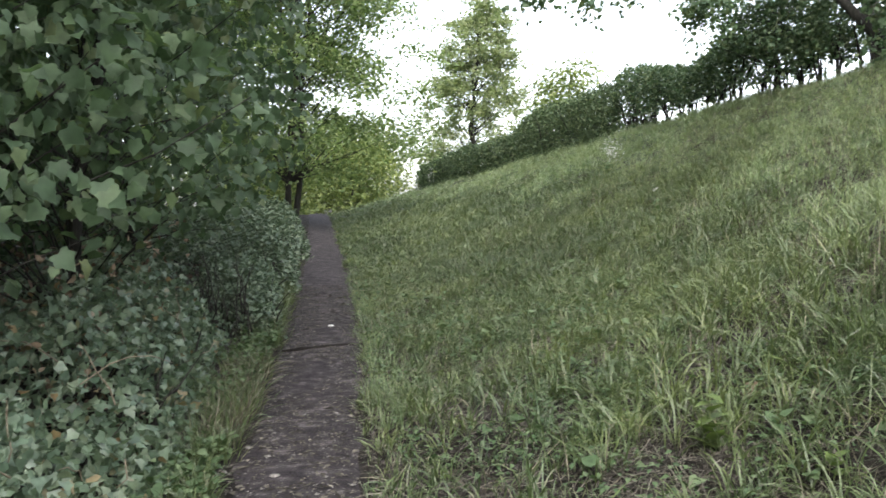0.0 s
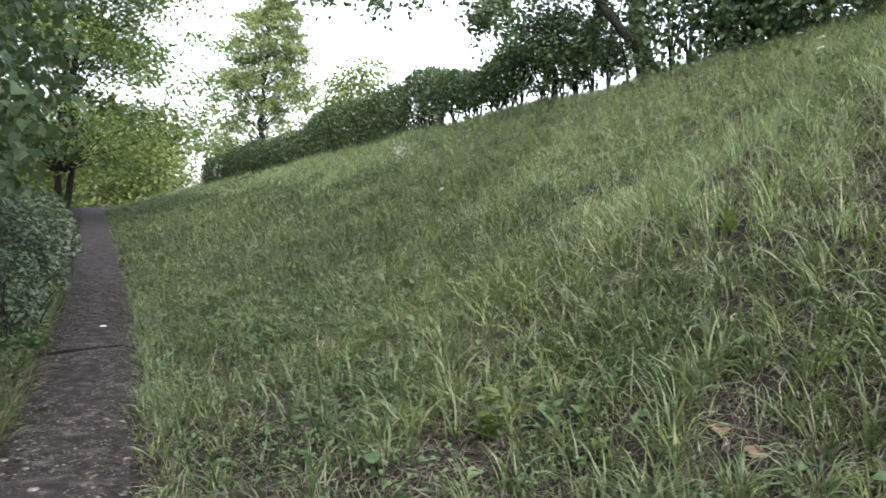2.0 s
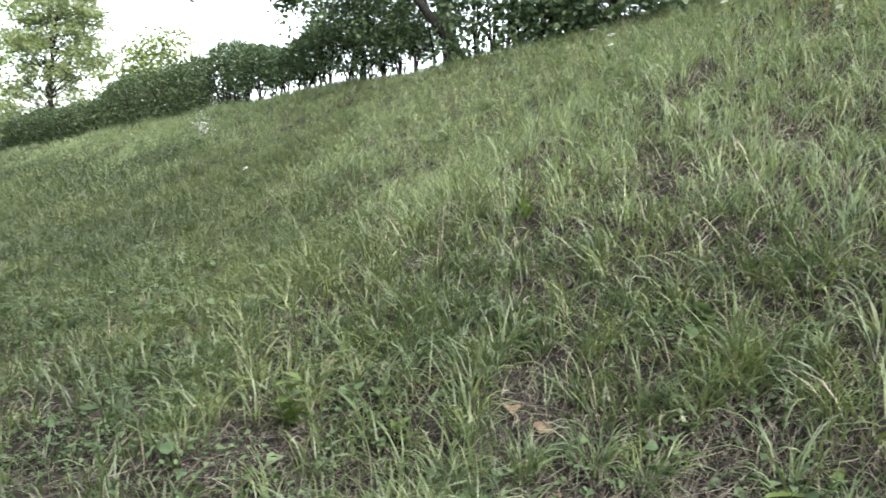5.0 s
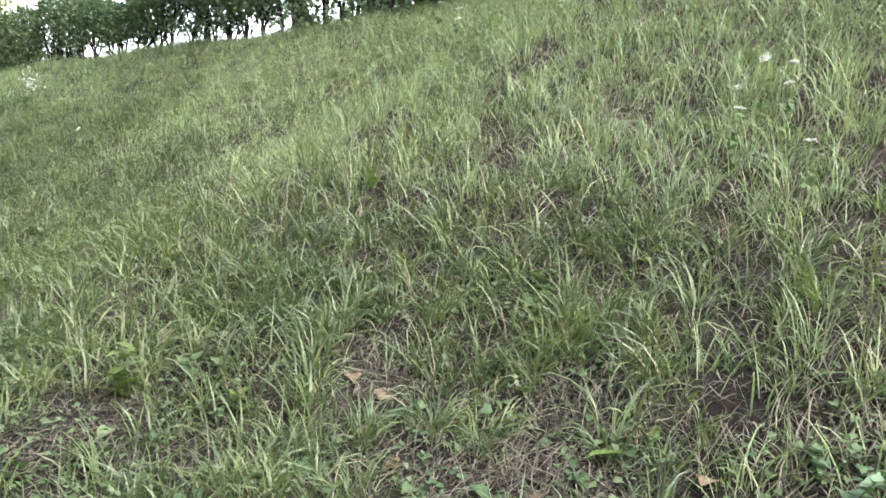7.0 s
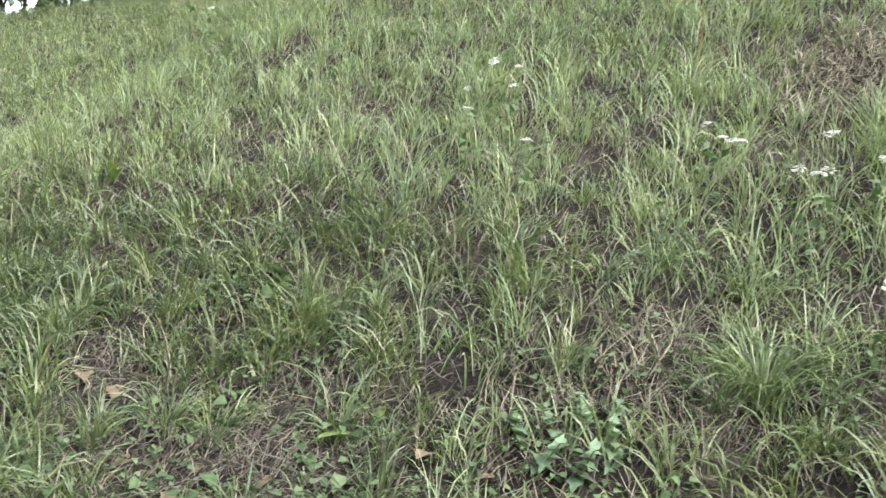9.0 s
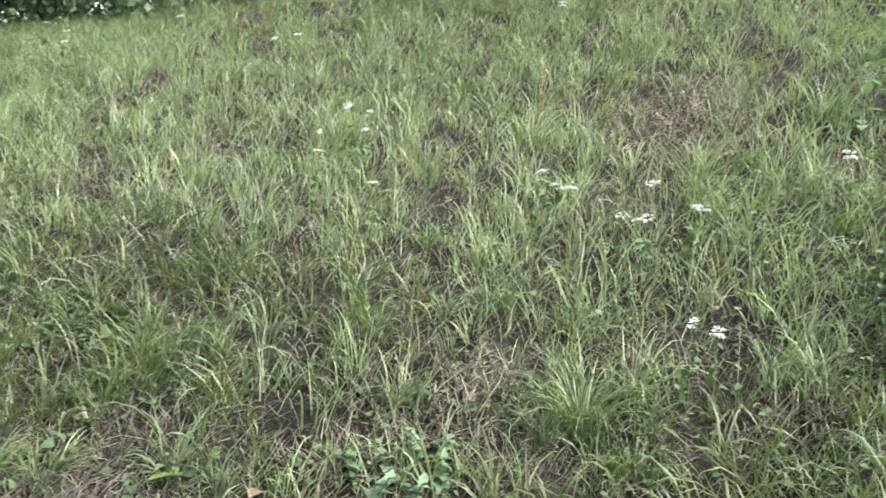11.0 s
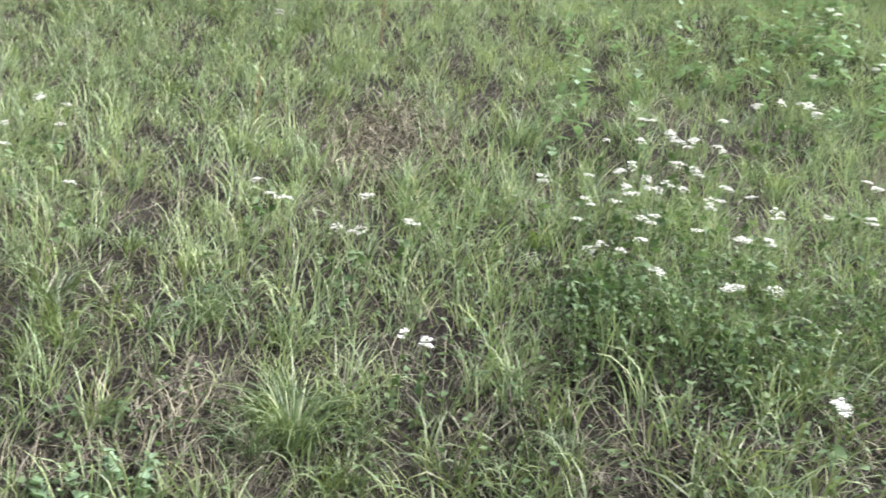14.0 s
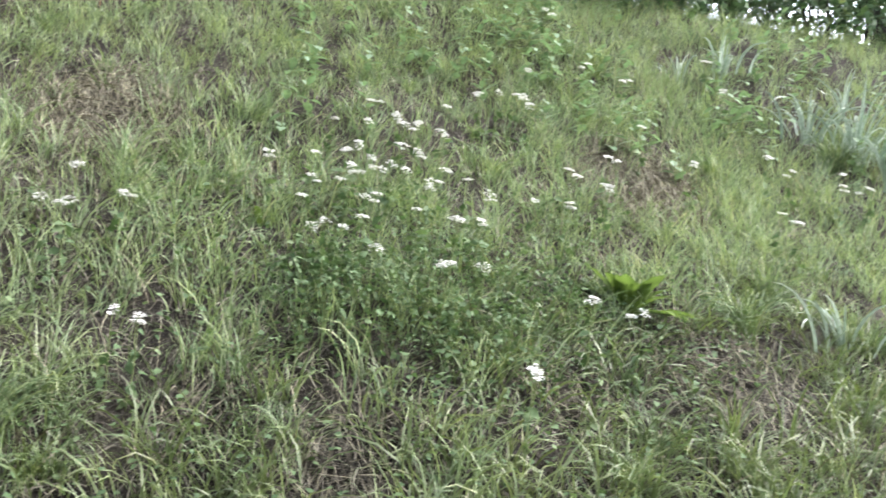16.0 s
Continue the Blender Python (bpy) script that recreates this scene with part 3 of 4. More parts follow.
def path_root():
    y0 = 7.85
    px = float(along(y0, PATH_X))
    line = [(px + d, y0 + 0.10 * math.sin(4 * d) + 0.1 * d, float(height(px + d, y0, False)) + 0.012) for d in np.linspace(-0.34, 0.38, 9)]
    t = thing("tree_root", (px, y0, float(height(px, y0, False))), "dark exposed tree root crossing the earth footpath", "root")
    v, f = tube(np.array(line) - np.array(t.location), [0.008, 0.018, 0.026, 0.022, 0.028, 0.022, 0.026, 0.016, 0.008], 6)
    part("wood", v, f, M_SOIL, t)


path_root()


# ---- trees, shrubs and hedges ----
def tree(name, base, label, category, top, spread, clusters, per, leaf, size, leaf_mat, trunk_r, lean=(0, 0), low=0.3, reject=None, shape=None, tilt=0.45, puff=0.35, stems=1, group="", drop=0.12, flat=0.55, face=None, heap=0.85):
    """A tapered trunk with limbs to every spray of leaves. low: height of the lowest sprays; shape(h) gives the crown's radius share at h from 0 to 1; heap above 1 gathers the sprays low in the crown."""
    base = np.array(base, float)
    t = thing(name, base, label, category, group)
    shape = shape or (lambda h: math.sqrt(max(0.0, 1 - (2 * h - 0.9) ** 2 / 1.21)))
    axis = lambda h: np.array([lean[0] * h ** 1.08, lean[1] * h ** 1.08, top * h])
    wood = []
    for k in range(stems):
        off = np.zeros(3) if stems == 1 else np.array([0.35 * math.cos(2.1 * k), 0.35 * math.sin(2.1 * k), 0])
        hs = np.linspace(0, 1, 9)
        pts = np.array([axis(h) + off * (0.3 + 1.6 * h) for h in hs])
        pts[1:] += rng.normal(0, 0.012 * top, (8, 3)) * [1, 1, 0]
        radii = trunk_r / math.sqrt(stems) * (1 - 0.9 * hs)
        radii[0] *= 1.3
        part("trunk", *tube(pts - [0, 0, 0.1], radii, 8), M_BARK, t)
    leaves, done, tries = [], 0, 0
    while done < clusters and tries < clusters * 30:
        tries += 1
        h = low + (1 - low) * rng.random() ** heap
        a = rng.uniform(0, 2 * np.pi)
        r = spread * shape((h - low) / (1 - low)) * math.sqrt(rng.uniform(0.08, 1.0)) * rng.uniform(0.75, 1.15)
        c = axis(h) + np.array([r * math.cos(a), r * math.sin(a), rng.normal(0, 0.02 * top)])
        if reject and reject(*(base + c)):
            continue
        done += 1
        start = axis(max(0.08, h - 0.10 - 0.25 * r / max(top, 0.1)))
        wood.append(tube(bent(start, c, 0.04 * r, 5, 0.03 * r), np.linspace(max(0.004, trunk_r * 0.16 * (1 - 0.6 * h)), 0.002, 5), 4))
        spray = rng.normal(0, 1, (per, 3)) * [puff, puff, puff * flat]
        spray[:, 2] -= drop * np.hypot(spray[:, 0], spray[:, 1])
        leaves.append(c + spray)
    part("branchwork", *joined(wood), M_BARK, t, kind="stuff")
    at = np.concatenate(leaves)
    if reject:
        at = at[[not reject(*(base + p)) for p in at]]
    v, f = scatter(leaf, at, size * rng.uniform(0.6, 1.25, len(at)), tilt, None if face is None else np.array(face))
    part("crown", v, f, leaf_mat, t, kind="stuff")
    return t


def clear_of_path(x, y, z):
    """True where leaves would hang into the walking space."""
    edge = float(along(y, PATH_X)) - 0.36
    above = z - float(along(y, PATH_Z))
    reach = -0.5 + 0.75 * min(1.0, max(0.0, above - 1.1) / 0.7)
    low = (0.85 if y < 5 else 1.02) - 0.04 * max(0.0, y - 6) + 0.2 * math.sin(3.1 * y + 2.0 * x)
    return x > edge + reach or (x * x + y * y < 3.3 ** 2 and x > -2.2) or (above < low and y < 12)


def foot(x, y):
    return (x, y, float(height(x, y)))


sycamore = "young sycamore with broad lobed dark green leaves leaning over the path"
OPEN_SIDE = (0.55, -0.4, 0.75)
for x, y, top, lean, leaf, per in ((-2.0, 4.2, 5.5, 0.5, MAPLE, 52), (-1.6, 6.6, 6.5, 0.5, MAPLE, 50), (-1.8, 10.0, 8.0, 0.2, LOBED, 44)):
    tree("sycamore", foot(x, y), sycamore, "tree", top, 2.3, 185, per, leaf, 0.08 if leaf is MAPLE else 0.11, M_MAPLE, 0.06, (lean, 0.1), 0.12, clear_of_path, lambda h: 1.0 - 0.35 * h, 0.48, 0.30,
         group="sycamores beside the path", drop=0.35, face=OPEN_SIDE)
# First three stand behind the camera, unseen, added to shade the bank's foot.
for x, y, top in ((-6.0, -9.5, 11), (-7.5, -1.5, 14), (-8.0, -7.5, 14), (-4.0, 6.0, 9), (-4.4, 10.5, 11), (-3.4, 14.5, 12), (-4.2, 19, 13), (-6.5, 14, 15)):
    tree("sycamore", foot(x, y), "tall dark sycamore of the wood, some added unseen to shade the bank", "tree", top, 2.6, 130, 26 if 0 < y < 12 else 44, LOBED if 0 < y < 12 else SCRAP, 0.14 if 0 < y < 12 else 0.2, M_MAPLE, 0.13, (0.2, 0), 0.08, clear_of_path, lambda h: 1.0 - 0.3 * h, 0.5, 0.45,
         group="sycamores beside the path", face=OPEN_SIDE)
# Largely hidden trees, added to block western sky and fill crown gaps.
for x, y, top in ((-6.2, 3.2, 13), (-5.8, 8.6, 14), (-7.5, 7.0, 17), (-8.5, 12.5, 18), (-8.0, 19.0, 18)):
    tree("shade_tree", foot(x, y), "tall tree added deeper in the wood to block sky light", "tree", top, 4.2, 170, 46, SCRAP, 0.34, M_MAPLE, 0.25, (0.3, 0), 0.15, None, lambda h: 1.0 - 0.2 * h, 0.4, 0.8, group="old trees in the wood")
tree("linden", foot(0.05, 24.0), "tall many-stemmed linden with thin green leaves standing at the path", "tree", 15, 3.6, 330, 235, SCRAP, 0.124, M_LINDEN, 0.13, (0.5, 0.3), 0.12, None, lambda h: 0.85 + 0.3 * h - 0.3 * h * h, 0.45, 0.46, stems=3, drop=0.45, flat=0.3)
tree("linden", foot(-2.2, 27.0), "tall linden behind the footpath bushes", "tree", 15, 3.6, 260, 110, SCRAP, 0.16, M_LINDEN, 0.22, (0.2, 0.3), 0.1, None, lambda h: 0.9 - 0.2 * h, 0.4, 0.55)
for k, (x, y, top, r) in enumerate(((-3.5, 40, 4.8, 3.2), (0.2, 46, 3.7, 3.2), (3.0, 43, 3.3, 2.8), (4.6, 52, 4.2, 2.8), (-1.0, 38, 2.7, 2.0), (1.8, 54, 4.4, 3.4))):
    tree("field_maple", foot(x, y), "yellow-green bushy maple closing the end of the footpath", "tree", top, r, 80, 80, SCRAP, 0.2, M_LIME, 0.12, (0, 0), 0.05, None, lambda h: 1.1 - 0.55 * h, 0.4, 0.62, group="trees at the end of the path")
tree("alder", foot(9.2, 44.7), "slender cone-shaped tree with airy grey-green leaves behind the hedge", "tree", 10.3, 3.6, 210, 100, SCRAP, 0.19, M_ASH, 0.17, (0.5, 0), 0.2, None, lambda h: 0.14 + 0.95 * (1 - h) ** 0.68, 0.5, 0.34, flat=0.4, drop=0.1, heap=1.1)
tree("birch", foot(9.9, 30.5), "small bright yellow-green tree rising behind the hedge", "tree", 4.5, 2.2, 110, 44, SCRAP, 0.15, M_LIME, 0.07, (0, 0), 0.2, None, lambda h: 1.0 - 0.7 * h, 0.4, 0.35)


def hedge(label, y0, y1, tall, thick, leaf_size, count, ragged=0.12, gaps=0.0, mat=None, bare=0.0):
    """A run of hedge on the crest: woody stems and a skin of small leaves, which begins at the share bare of its height."""
    ys = np.arange(y0, y1, 0.28)
    origin = np.array(foot(float(along((y0 + y1) / 2, CREST_X)) + 0.35, (y0 + y1) / 2))
    t = thing("hedge", origin, label, "hedge")
    wood = []
    for y in ys:
        x = float(along(y, CREST_X)) + 0.35 + rng.normal(0, 0.1)
        b = np.array(foot(x, y))
        for _ in range(3):
            e = b + [rng.normal(0, 0.2), rng.normal(0, 0.22), tall * rng.uniform(0.6, 0.95)]
            wood.append(tube(bent(b - [0, 0, 0.05], e, 0.0, 4, 0.04) - origin, [0.022, 0.016, 0.01, 0.004], 5))
    part("stem", *joined(wood), M_BARK, t, kind="stuff")
    y = rng.uniform(y0, y1, count)
    h = rng.random(count) ** (0.75 if gaps else 0.95)
    h = np.where(rng.random(count) < 0.9, bare + (1 - bare) * h, h)
    lump = 0.75 + 0.5 * vnoise(y, 0 * y, 0.7, 31)
    ztop = tall * (1 + ragged * 2 * (vnoise(y, 0 * y, 1.3, 32) - 0.5)) * (1 - ragged + ragged * lump)
    side = rng.choice([-1, 1], count) * rng.uniform(0.3, 1, count) ** 0.5 * thick / 2 * lump * np.sqrt(np.clip(1.15 - h ** 4, 0.05, 1))
    x = along(y, CREST_X) + 0.35 + side
    if gaps:
        keep = 0.45 * vnoise(y, h * tall, 0.42, 33) + 0.55 * vnoise(y, h * tall, 0.16, 34) > gaps * (1 - 0.35 * h)
        x, y, h, ztop = x[keep], y[keep], h[keep], ztop[keep]
    at = np.stack([x, y, height(x, y) + 0.04 + h * ztop], -1) + rng.normal(0, 0.03, (len(x), 3))
    part("foliage", *scatter(SCRAP, at - origin, leaf_size * rng.uniform(0.6, 1.3, len(at)), 0.2), mat or M_HEDGE, t, kind="stuff")
    return t


hedge("low clipped dark green hedge along the top of the bank", 22.5, 31.3, 0.92, 0.8, 0.07, 22000, 0.05)
hedge("taller clipped dark green hedge along the top of the bank", 17.0, 22.4, 1.12, 0.9, 0.066, 20000, 0.1)
hedge("dense dark thicket of tall shrubs along the crest", 0.5, 10.1, 2.3, 1.6, 0.10, 38000, 0.25, 0.10, M_DARK)
hedge("dark thicket of low shrubs with gaps along the crest", -12.5, -1.5, 1.0, 1.2, 0.11, 20000, 0.4, 0.45, M_DARK)
hedge("ragged overgrown hedge with gaps showing the sky", 10.9, 17.2, 1.16, 0.9, 0.075, 19000, 0.4, 0.46, M_DARK, 0.26)


def leaning_tree():
    """A hawthorn on the crest whose trunk leans out, with a bough hanging over the bank."""
    return tree("hawthorn", foot(7.75, 10.2), "dark leaning hawthorn on the crest with a bough over the bank", "tree", 3.4, 1.5, 105, 80, SCRAP, 0.08, M_DARK, 0.085, (-1.5, 2.6), 0.42, None, lambda h: 0.8 + 0.4 * h, 0.4, 0.26)


hawthorn = leaning_tree()
tree("hawthorn", foot(7.4, 12.5), "small spreading hawthorn on a short trunk above the hedge", "tree", 1.5, 1.15, 75, 70, SCRAP, 0.075, M_DARK, 0.07, (0, 0.2), 0.42, None, lambda h: 1.0 - 0.5 * h * h, 0.4, 0.2, group="hawthorns on the crest")
for x, y, top, r in ((8.7, 8.9, 3.4, 1.1), (9.2, 6.6, 5, 1.7), (9.6, 3.4, 5, 1.8), (9.6, 0.2, 3.2, 1.5), (9.9, -2.8, 3.2, 1.5), (9.9, -5.6, 3.2, 1.5), (10.0, -8.6, 3.3, 1.6), (10.2, -12, 3.5, 1.8), (11.5, 7.6, 5, 1.9), (12.2, -4.0, 4, 2.0)):
    tree("hawthorn", foot(x, y), "dense dark hawthorn thicket tree on the crest of the bank", "tree", top, r, 130 if y > 1 else 75, 76 if y > 1 else 62, SCRAP, 0.092, M_DARK, 0.10, (0, 0.2), 0.08 if y > 1 else 0.25, None, lambda h: 1.0 - 0.3 * h, 0.4, 0.33, stems=2, group="hawthorns on the crest")


def add_bough(t, start, tip, twigs, leaf_size, droop=0.15):
    """A long bough of the tree t from start, in its own space, to tip in the world, with leafy twigs at its end."""
    line = bent(start, np.array(tip) - np.array(t.location), 0.25 * droop / 0.15, 9, 0.04)
    wood, leaves = [tube(line, np.linspace(0.05, 0.007, 9), 6)], []
    for k in range(twigs):
        a = line[rng.integers(6, 9)] + rng.normal(0, 0.06, 3)
        e = a + [rng.normal(0, 0.16), rng.normal(0, 0.16), -abs(rng.normal(droop, 0.14))]
        wood.append(tube(bent(a, e, 0.03, 4, 0.02), [0.007, 0.005, 0.004, 0.002], 4))
        leaves.append(e + rng.normal(0, 0.075, (34, 3)))
    bough = part("bough", *joined(wood), M_BARK, t)
    part("bough_foliage", *scatter(LOBED, np.concatenate(leaves), rng.uniform(0.7, 1.2, twigs * 34) * leaf_size, 0.3), M_DARK, bough, kind="stuff")


oak = tree("oak", foot(10.5, 14.5), "oak behind the hedge with a long bough reaching over the bank", "tree", 9.0, 2.0, 40, 30, LOBED, 0.11, M_DARK, 0.2, (0, 0), 0.55, None, None, 0.4, 0.4)
add_bough(oak, (0, 0, 5.2), (3.0, 8.21, 3.72), 24, 0.058)
add_bough(oak, (0, 0, 5.6), (2.41, 8.4, 3.80), 16, 0.058)
add_bough(hawthorn, (-0.9, 1.6, 2.1), (4.49, 9.17, 3.98), 34, 0.058, 0.1)


def pole():
    t = thing("pole", foot(10.2, 23.6), "thin grey upright pole behind the hedge", "pole")
    part("shaft", *tube([(0, 0, -0.2), (0, 0, 1.2), (0, 0, 2.3), (0.02, 0, 3.3)], [0.024, 0.022, 0.02, 0.018], 8), M_METAL, t)


pole()


# ---- left of the path: bush, ivy and verge ----
def bush(name, label, x0, x1, y0, y1, tall, count, leaf, size, mat, seed, category="bush", tilt=0.5, face=None):
    cx, cy = (x0 + x1) / 2, (y0 + y1) / 2
    origin = np.array(foot(cx, cy))
    t = thing(name, origin, label, category)
    wood = []
    for _ in range(int(10 * (y1 - y0))):
        b = np.array(foot(rng.uniform(x0 + 0.2, x1 - 0.15), rng.uniform(y0 + 0.2, y1 - 0.2)))
        e = b + [rng.normal(0, 0.2), rng.normal(0, 0.2), tall * rng.uniform(0.5, 0.95)]
        wood.append(tube(bent(b - [0, 0, 0.05], e, 0, 4, 0.05) - origin, np.array([0.014, 0.01, 0.007, 0.003]) * (0.25 if tall < 0.4 else 1.0), 5))
    part("stem", *joined(wood), M_STEM if tall < 0.4 else M_BARK, t, kind="stuff")
    x, y = places(count, x0, x1, y0, y1)
    shape = np.clip(1 - np.abs((x - cx) / (x1 - x0) * 2) ** 4, 0, 1) * np.clip(1 - np.abs((y - cy) / (y1 - y0) * 2) ** 8, 0, 1)
    top = tall * shape * (0.35 + 0.75 * vnoise(x, y, 0.8, seed) + 0.45 * vnoise(x, y, 0.25, seed + 1))
    z = top * (1 - 0.75 * rng.random(count) ** 2)
    if x1 - x0 > 1.2:
        x, y = x - np.abs(rng.normal(0, 0.3, count)) * (x < cx), y + rng.normal(0, 0.22, count)
    at = np.stack([x, y, height(x, y) + 0.03 + z], -1) + rng.normal(0, 0.03, (count, 3))
    part("foliage", *scatter(leaf, at - origin, size * rng.uniform(0.55, 1.3, count), tilt, face), mat, t, kind="stuff")
    return t


bush("snowberry_bush", "dense small-leaved grey-green bush along the edge of the footpath", -1.0, -0.1, 8.3, 11.5, 0.5, 8500, PLAIN, 0.055, M_SNOWBERRY, 41)
bush("snowberry_bush", "dense small-leaved grey-green bush along the footpath further on", -2.0, 0.12, 11.3, 16, 0.7, 9000, SCRAP, 0.075, M_SNOWBERRY, 42)
bush("snowberry_bush", "dense small-leaved grey-green bush along the footpath further on", -2.0, 0.35, 15.5, 23, 0.78, 8000, SCRAP, 0.1, M_SNOWBERRY, 43)
bush("undergrowth", "dark leafy undergrowth below the trees of the wood", -5.6, -2.6, 2.6, 9.0, 2.5, 6000, LOBED, 0.17, M_MAPLE, 46)
bush("undergrowth", "dark leafy undergrowth below the trees of the wood", -5.6, -2.1, 9.0, 18.0, 2.6, 9000, SCRAP, 0.18, M_MAPLE, 47)
bush("ivy", "trailing mound of dark glossy ivy beside the footpath", -3.2, -0.62, 1.2, 4.9, 0.62, 9800, IVY, 0.056, M_IVY, 44, "ivy", 0.36, np.array(OPEN_SIDE))
bush("ivy", "high mound of dark glossy ivy beside the footpath", -2.6, -0.58, 4.3, 8.4, 0.72, 10500, IVY, 0.058, M_IVY, 48, "ivy", 0.36, np.array(OPEN_SIDE))
bush("ivy", "trailing dark ivy along the wood behind", -3.2, -0.9, -6.0, 1.3, 0.6, 3000, SCRAP, 0.12, M_IVY, 49, "ivy")


def verge():
    """Tufts between ivy and footpath, the tallest against the ivy."""
    tufts, per = 470, 12
    y = rng.uniform(-5, 16, tufts)
    y[:220] = rng.uniform(2.5, 9, 220)
    x = along(y, PATH_X) - 0.40 - np.abs(rng.normal(0.08, 0.14, tufts)) - 0.05 * ease((4.5 - y) / 3)
    keep = vnoise(x, y, 0.45, 51) > 0.36
    x, y = np.repeat(x[keep], per), np.repeat(y[keep], per)
    n = len(x)
    a, r = rng.uniform(0, 6.3, n), rng.gamma(1.8, 0.022, n)
    return blades(on_ground(x + r * np.cos(a), y + r * np.sin(a), -0.01), a, np.abs(rng.normal(0.15, 0.25, n)), rng.uniform(0.5, 2.0, n), rng.uniform(0.1, 0.28, n), rng.uniform(0.004, 0.009, n), 4, 1.3)


def stalks(n, x0, x1, y0, y1, lift):
    out = []
    for x, y in zip(*places(n, x0, x1, y0, y1)):
        a = np.array(foot(x, y)) + [0, 0, rng.uniform(0.0, lift)]
        e = a + [rng.normal(0, 0.22), rng.normal(0, 0.22), rng.uniform(-0.02, 0.5) * lift]
        out.append(tube(bent(a, e, rng.uniform(0, 0.08), 5, 0.015), [0.0035, 0.0035, 0.003, 0.0025, 0.0015], 5))
    return joined(out)


def wood_floor():
    """Dead leaves under the trees."""
    x, y = places(6500, -9.0, -0.9, -8.0, 17.0)
    x = np.minimum(x, along(y, PATH_X) - 0.6)
    return scatter(SCRAP, on_ground(x, y, 0.015), rng.uniform(0.05, 0.12, len(x)), 0.85)


stuff("leaf_litter", [wood_floor()], M_DEAD, "brown fallen leaves on the floor of the wood", "leaves")
stuff("dry_stalks", [stalks(90, -2.6, -0.7, 2.4, 6.6, 0.6)], M_TWIG, "dry tan stalks lying through the ivy", "stalks")


def old_stems():
    """Brown upright shoots in the dark gap between ivy and bush."""
    out = []
    for x, y in zip(*places(34, -1.0, -0.35, 7.9, 8.7)):
        a = np.array(foot(x, y))
        e = a + [rng.normal(0, 0.1), rng.normal(0, 0.1), rng.uniform(0.3, 0.8)]
        out.append(tube(bent(a - [0, 0, 0.03], e, 0, 5, 0.045), [0.009, 0.008, 0.006, 0.005, 0.003], 5))
    return joined(out)


def dead_brush():
    """Withered brown leaves caught in the gap under the sycamores."""
    x, y = places(800, -2.8, -0.9, 4.6, 9.0)
    return scatter(OVAL, on_ground(x, y, rng.uniform(0.3, 1.15, len(x))), rng.uniform(0.03, 0.07, len(x)), 0.2)


def canes():
    """Long tan canes arching out of the ivy."""
    out = []
    for x, y in zip(*places(26, -2.4, -0.95, 4.2, 8.2)):
        a = np.array(foot(x, y)) + [0, 0, 0.4]
        e = a + [rng.normal(0.0, 0.2), rng.normal(-0.05, 0.3), rng.uniform(0.05, 0.45)]
        out.append(tube(bent(a, e, rng.uniform(0.05, 0.25), 8, 0.012), np.linspace(0.005, 0.002, 8), 5))
    return joined(out)


stuff("dead_brush", [dead_brush()], M_DEAD, "withered brown leaves hanging in the dark gap under the sycamores", "leaves")
stuff("bramble_canes", [canes()], M_TWIG, "long tan dry canes arching out of the ivy", "stalks")
stuff("old_stems", [old_stems()], M_BARK, "brown dry shoots standing between ivy and bush", "stalks")


def undergrowth():
    """Low leafy weeds along the foot of the ivy."""
    n = 2600
    y = rng.uniform(1.8, 9, n)
    x = along(y, PATH_X) - 0.40 - np.abs(rng.normal(0.05, 0.2, n))
    keep = vnoise(x, y, 0.35, 52) > 0.4
    x, y = x[keep], y[keep]
    return scatter(LOBED, on_ground(x, y, rng.uniform(0.01, 0.14, len(x))), rng.uniform(0.025, 0.06, len(x)), 0.6)


stuff("verge_weeds", [undergrowth()], M_WEED, "low leafy weeds at the edge of the footpath", "weeds")


def path_chips(n, y0, y1):
    """Flakes of bark, straw and dead leaf trodden flat."""
    y = rng.uniform(y0, y1, n)
    x = along(y, PATH_X) + np.clip(rng.normal(-0.03, 0.27, n), -0.46, 0.4)
    at = np.stack([x, y, height(x, y, False) + 0.022], -1)
    return scatter(SCRAP, at, rng.gamma(2, 0.0085, n), 0.93)


stuff("path_litter", [path_chips(14000, 2, 12)], M_THATCH, "flakes of bark and straw trodden into the path", "litter")


def verge_straw():
    n = 1700
    y = rng.uniform(2.6, 8.5, n)
    x = along(y, PATH_X) - 0.38 - np.abs(rng.normal(0.06, 0.14, n))
    keep = vnoise(x, y, 0.5, 53) > 0.5
    x, y = x[keep], y[keep]
    n = len(x)
    return blades(on_ground(x, y, -0.01), rng.uniform(0, 6.3, n), np.abs(rng.normal(0.3, 0.4, n)), rng.uniform(0.2, 1.8, n), rng.uniform(0.12, 0.36, n), rng.uniform(0.004, 0.008, n), 3)


def bank_fringe():
    """Bleached tufts where the bank's grass meets the footpath."""
    tufts, per = 100, 12
    y = rng.uniform(3.2, 10.5, tufts)
    x = along(y, PATH_X) + 0.40 + np.abs(rng.normal(0.05, 0.09, tufts))
    keep = vnoise(x, y, 0.5, 54) > 0.4
    x, y = np.repeat(x[keep], per), np.repeat(y[keep], per)
    n = len(x)
    a, r = rng.uniform(0, 6.3, n), rng.gamma(1.8, 0.018, n)
    return blades(on_ground(x + r * np.cos(a), y + r * np.sin(a), -0.01), a, np.abs(rng.normal(0.15, 0.25, n)), rng.uniform(0.4, 1.8, n), rng.uniform(0.1, 0.26, n), rng.uniform(0.003, 0.006, n), 3, 1.3)


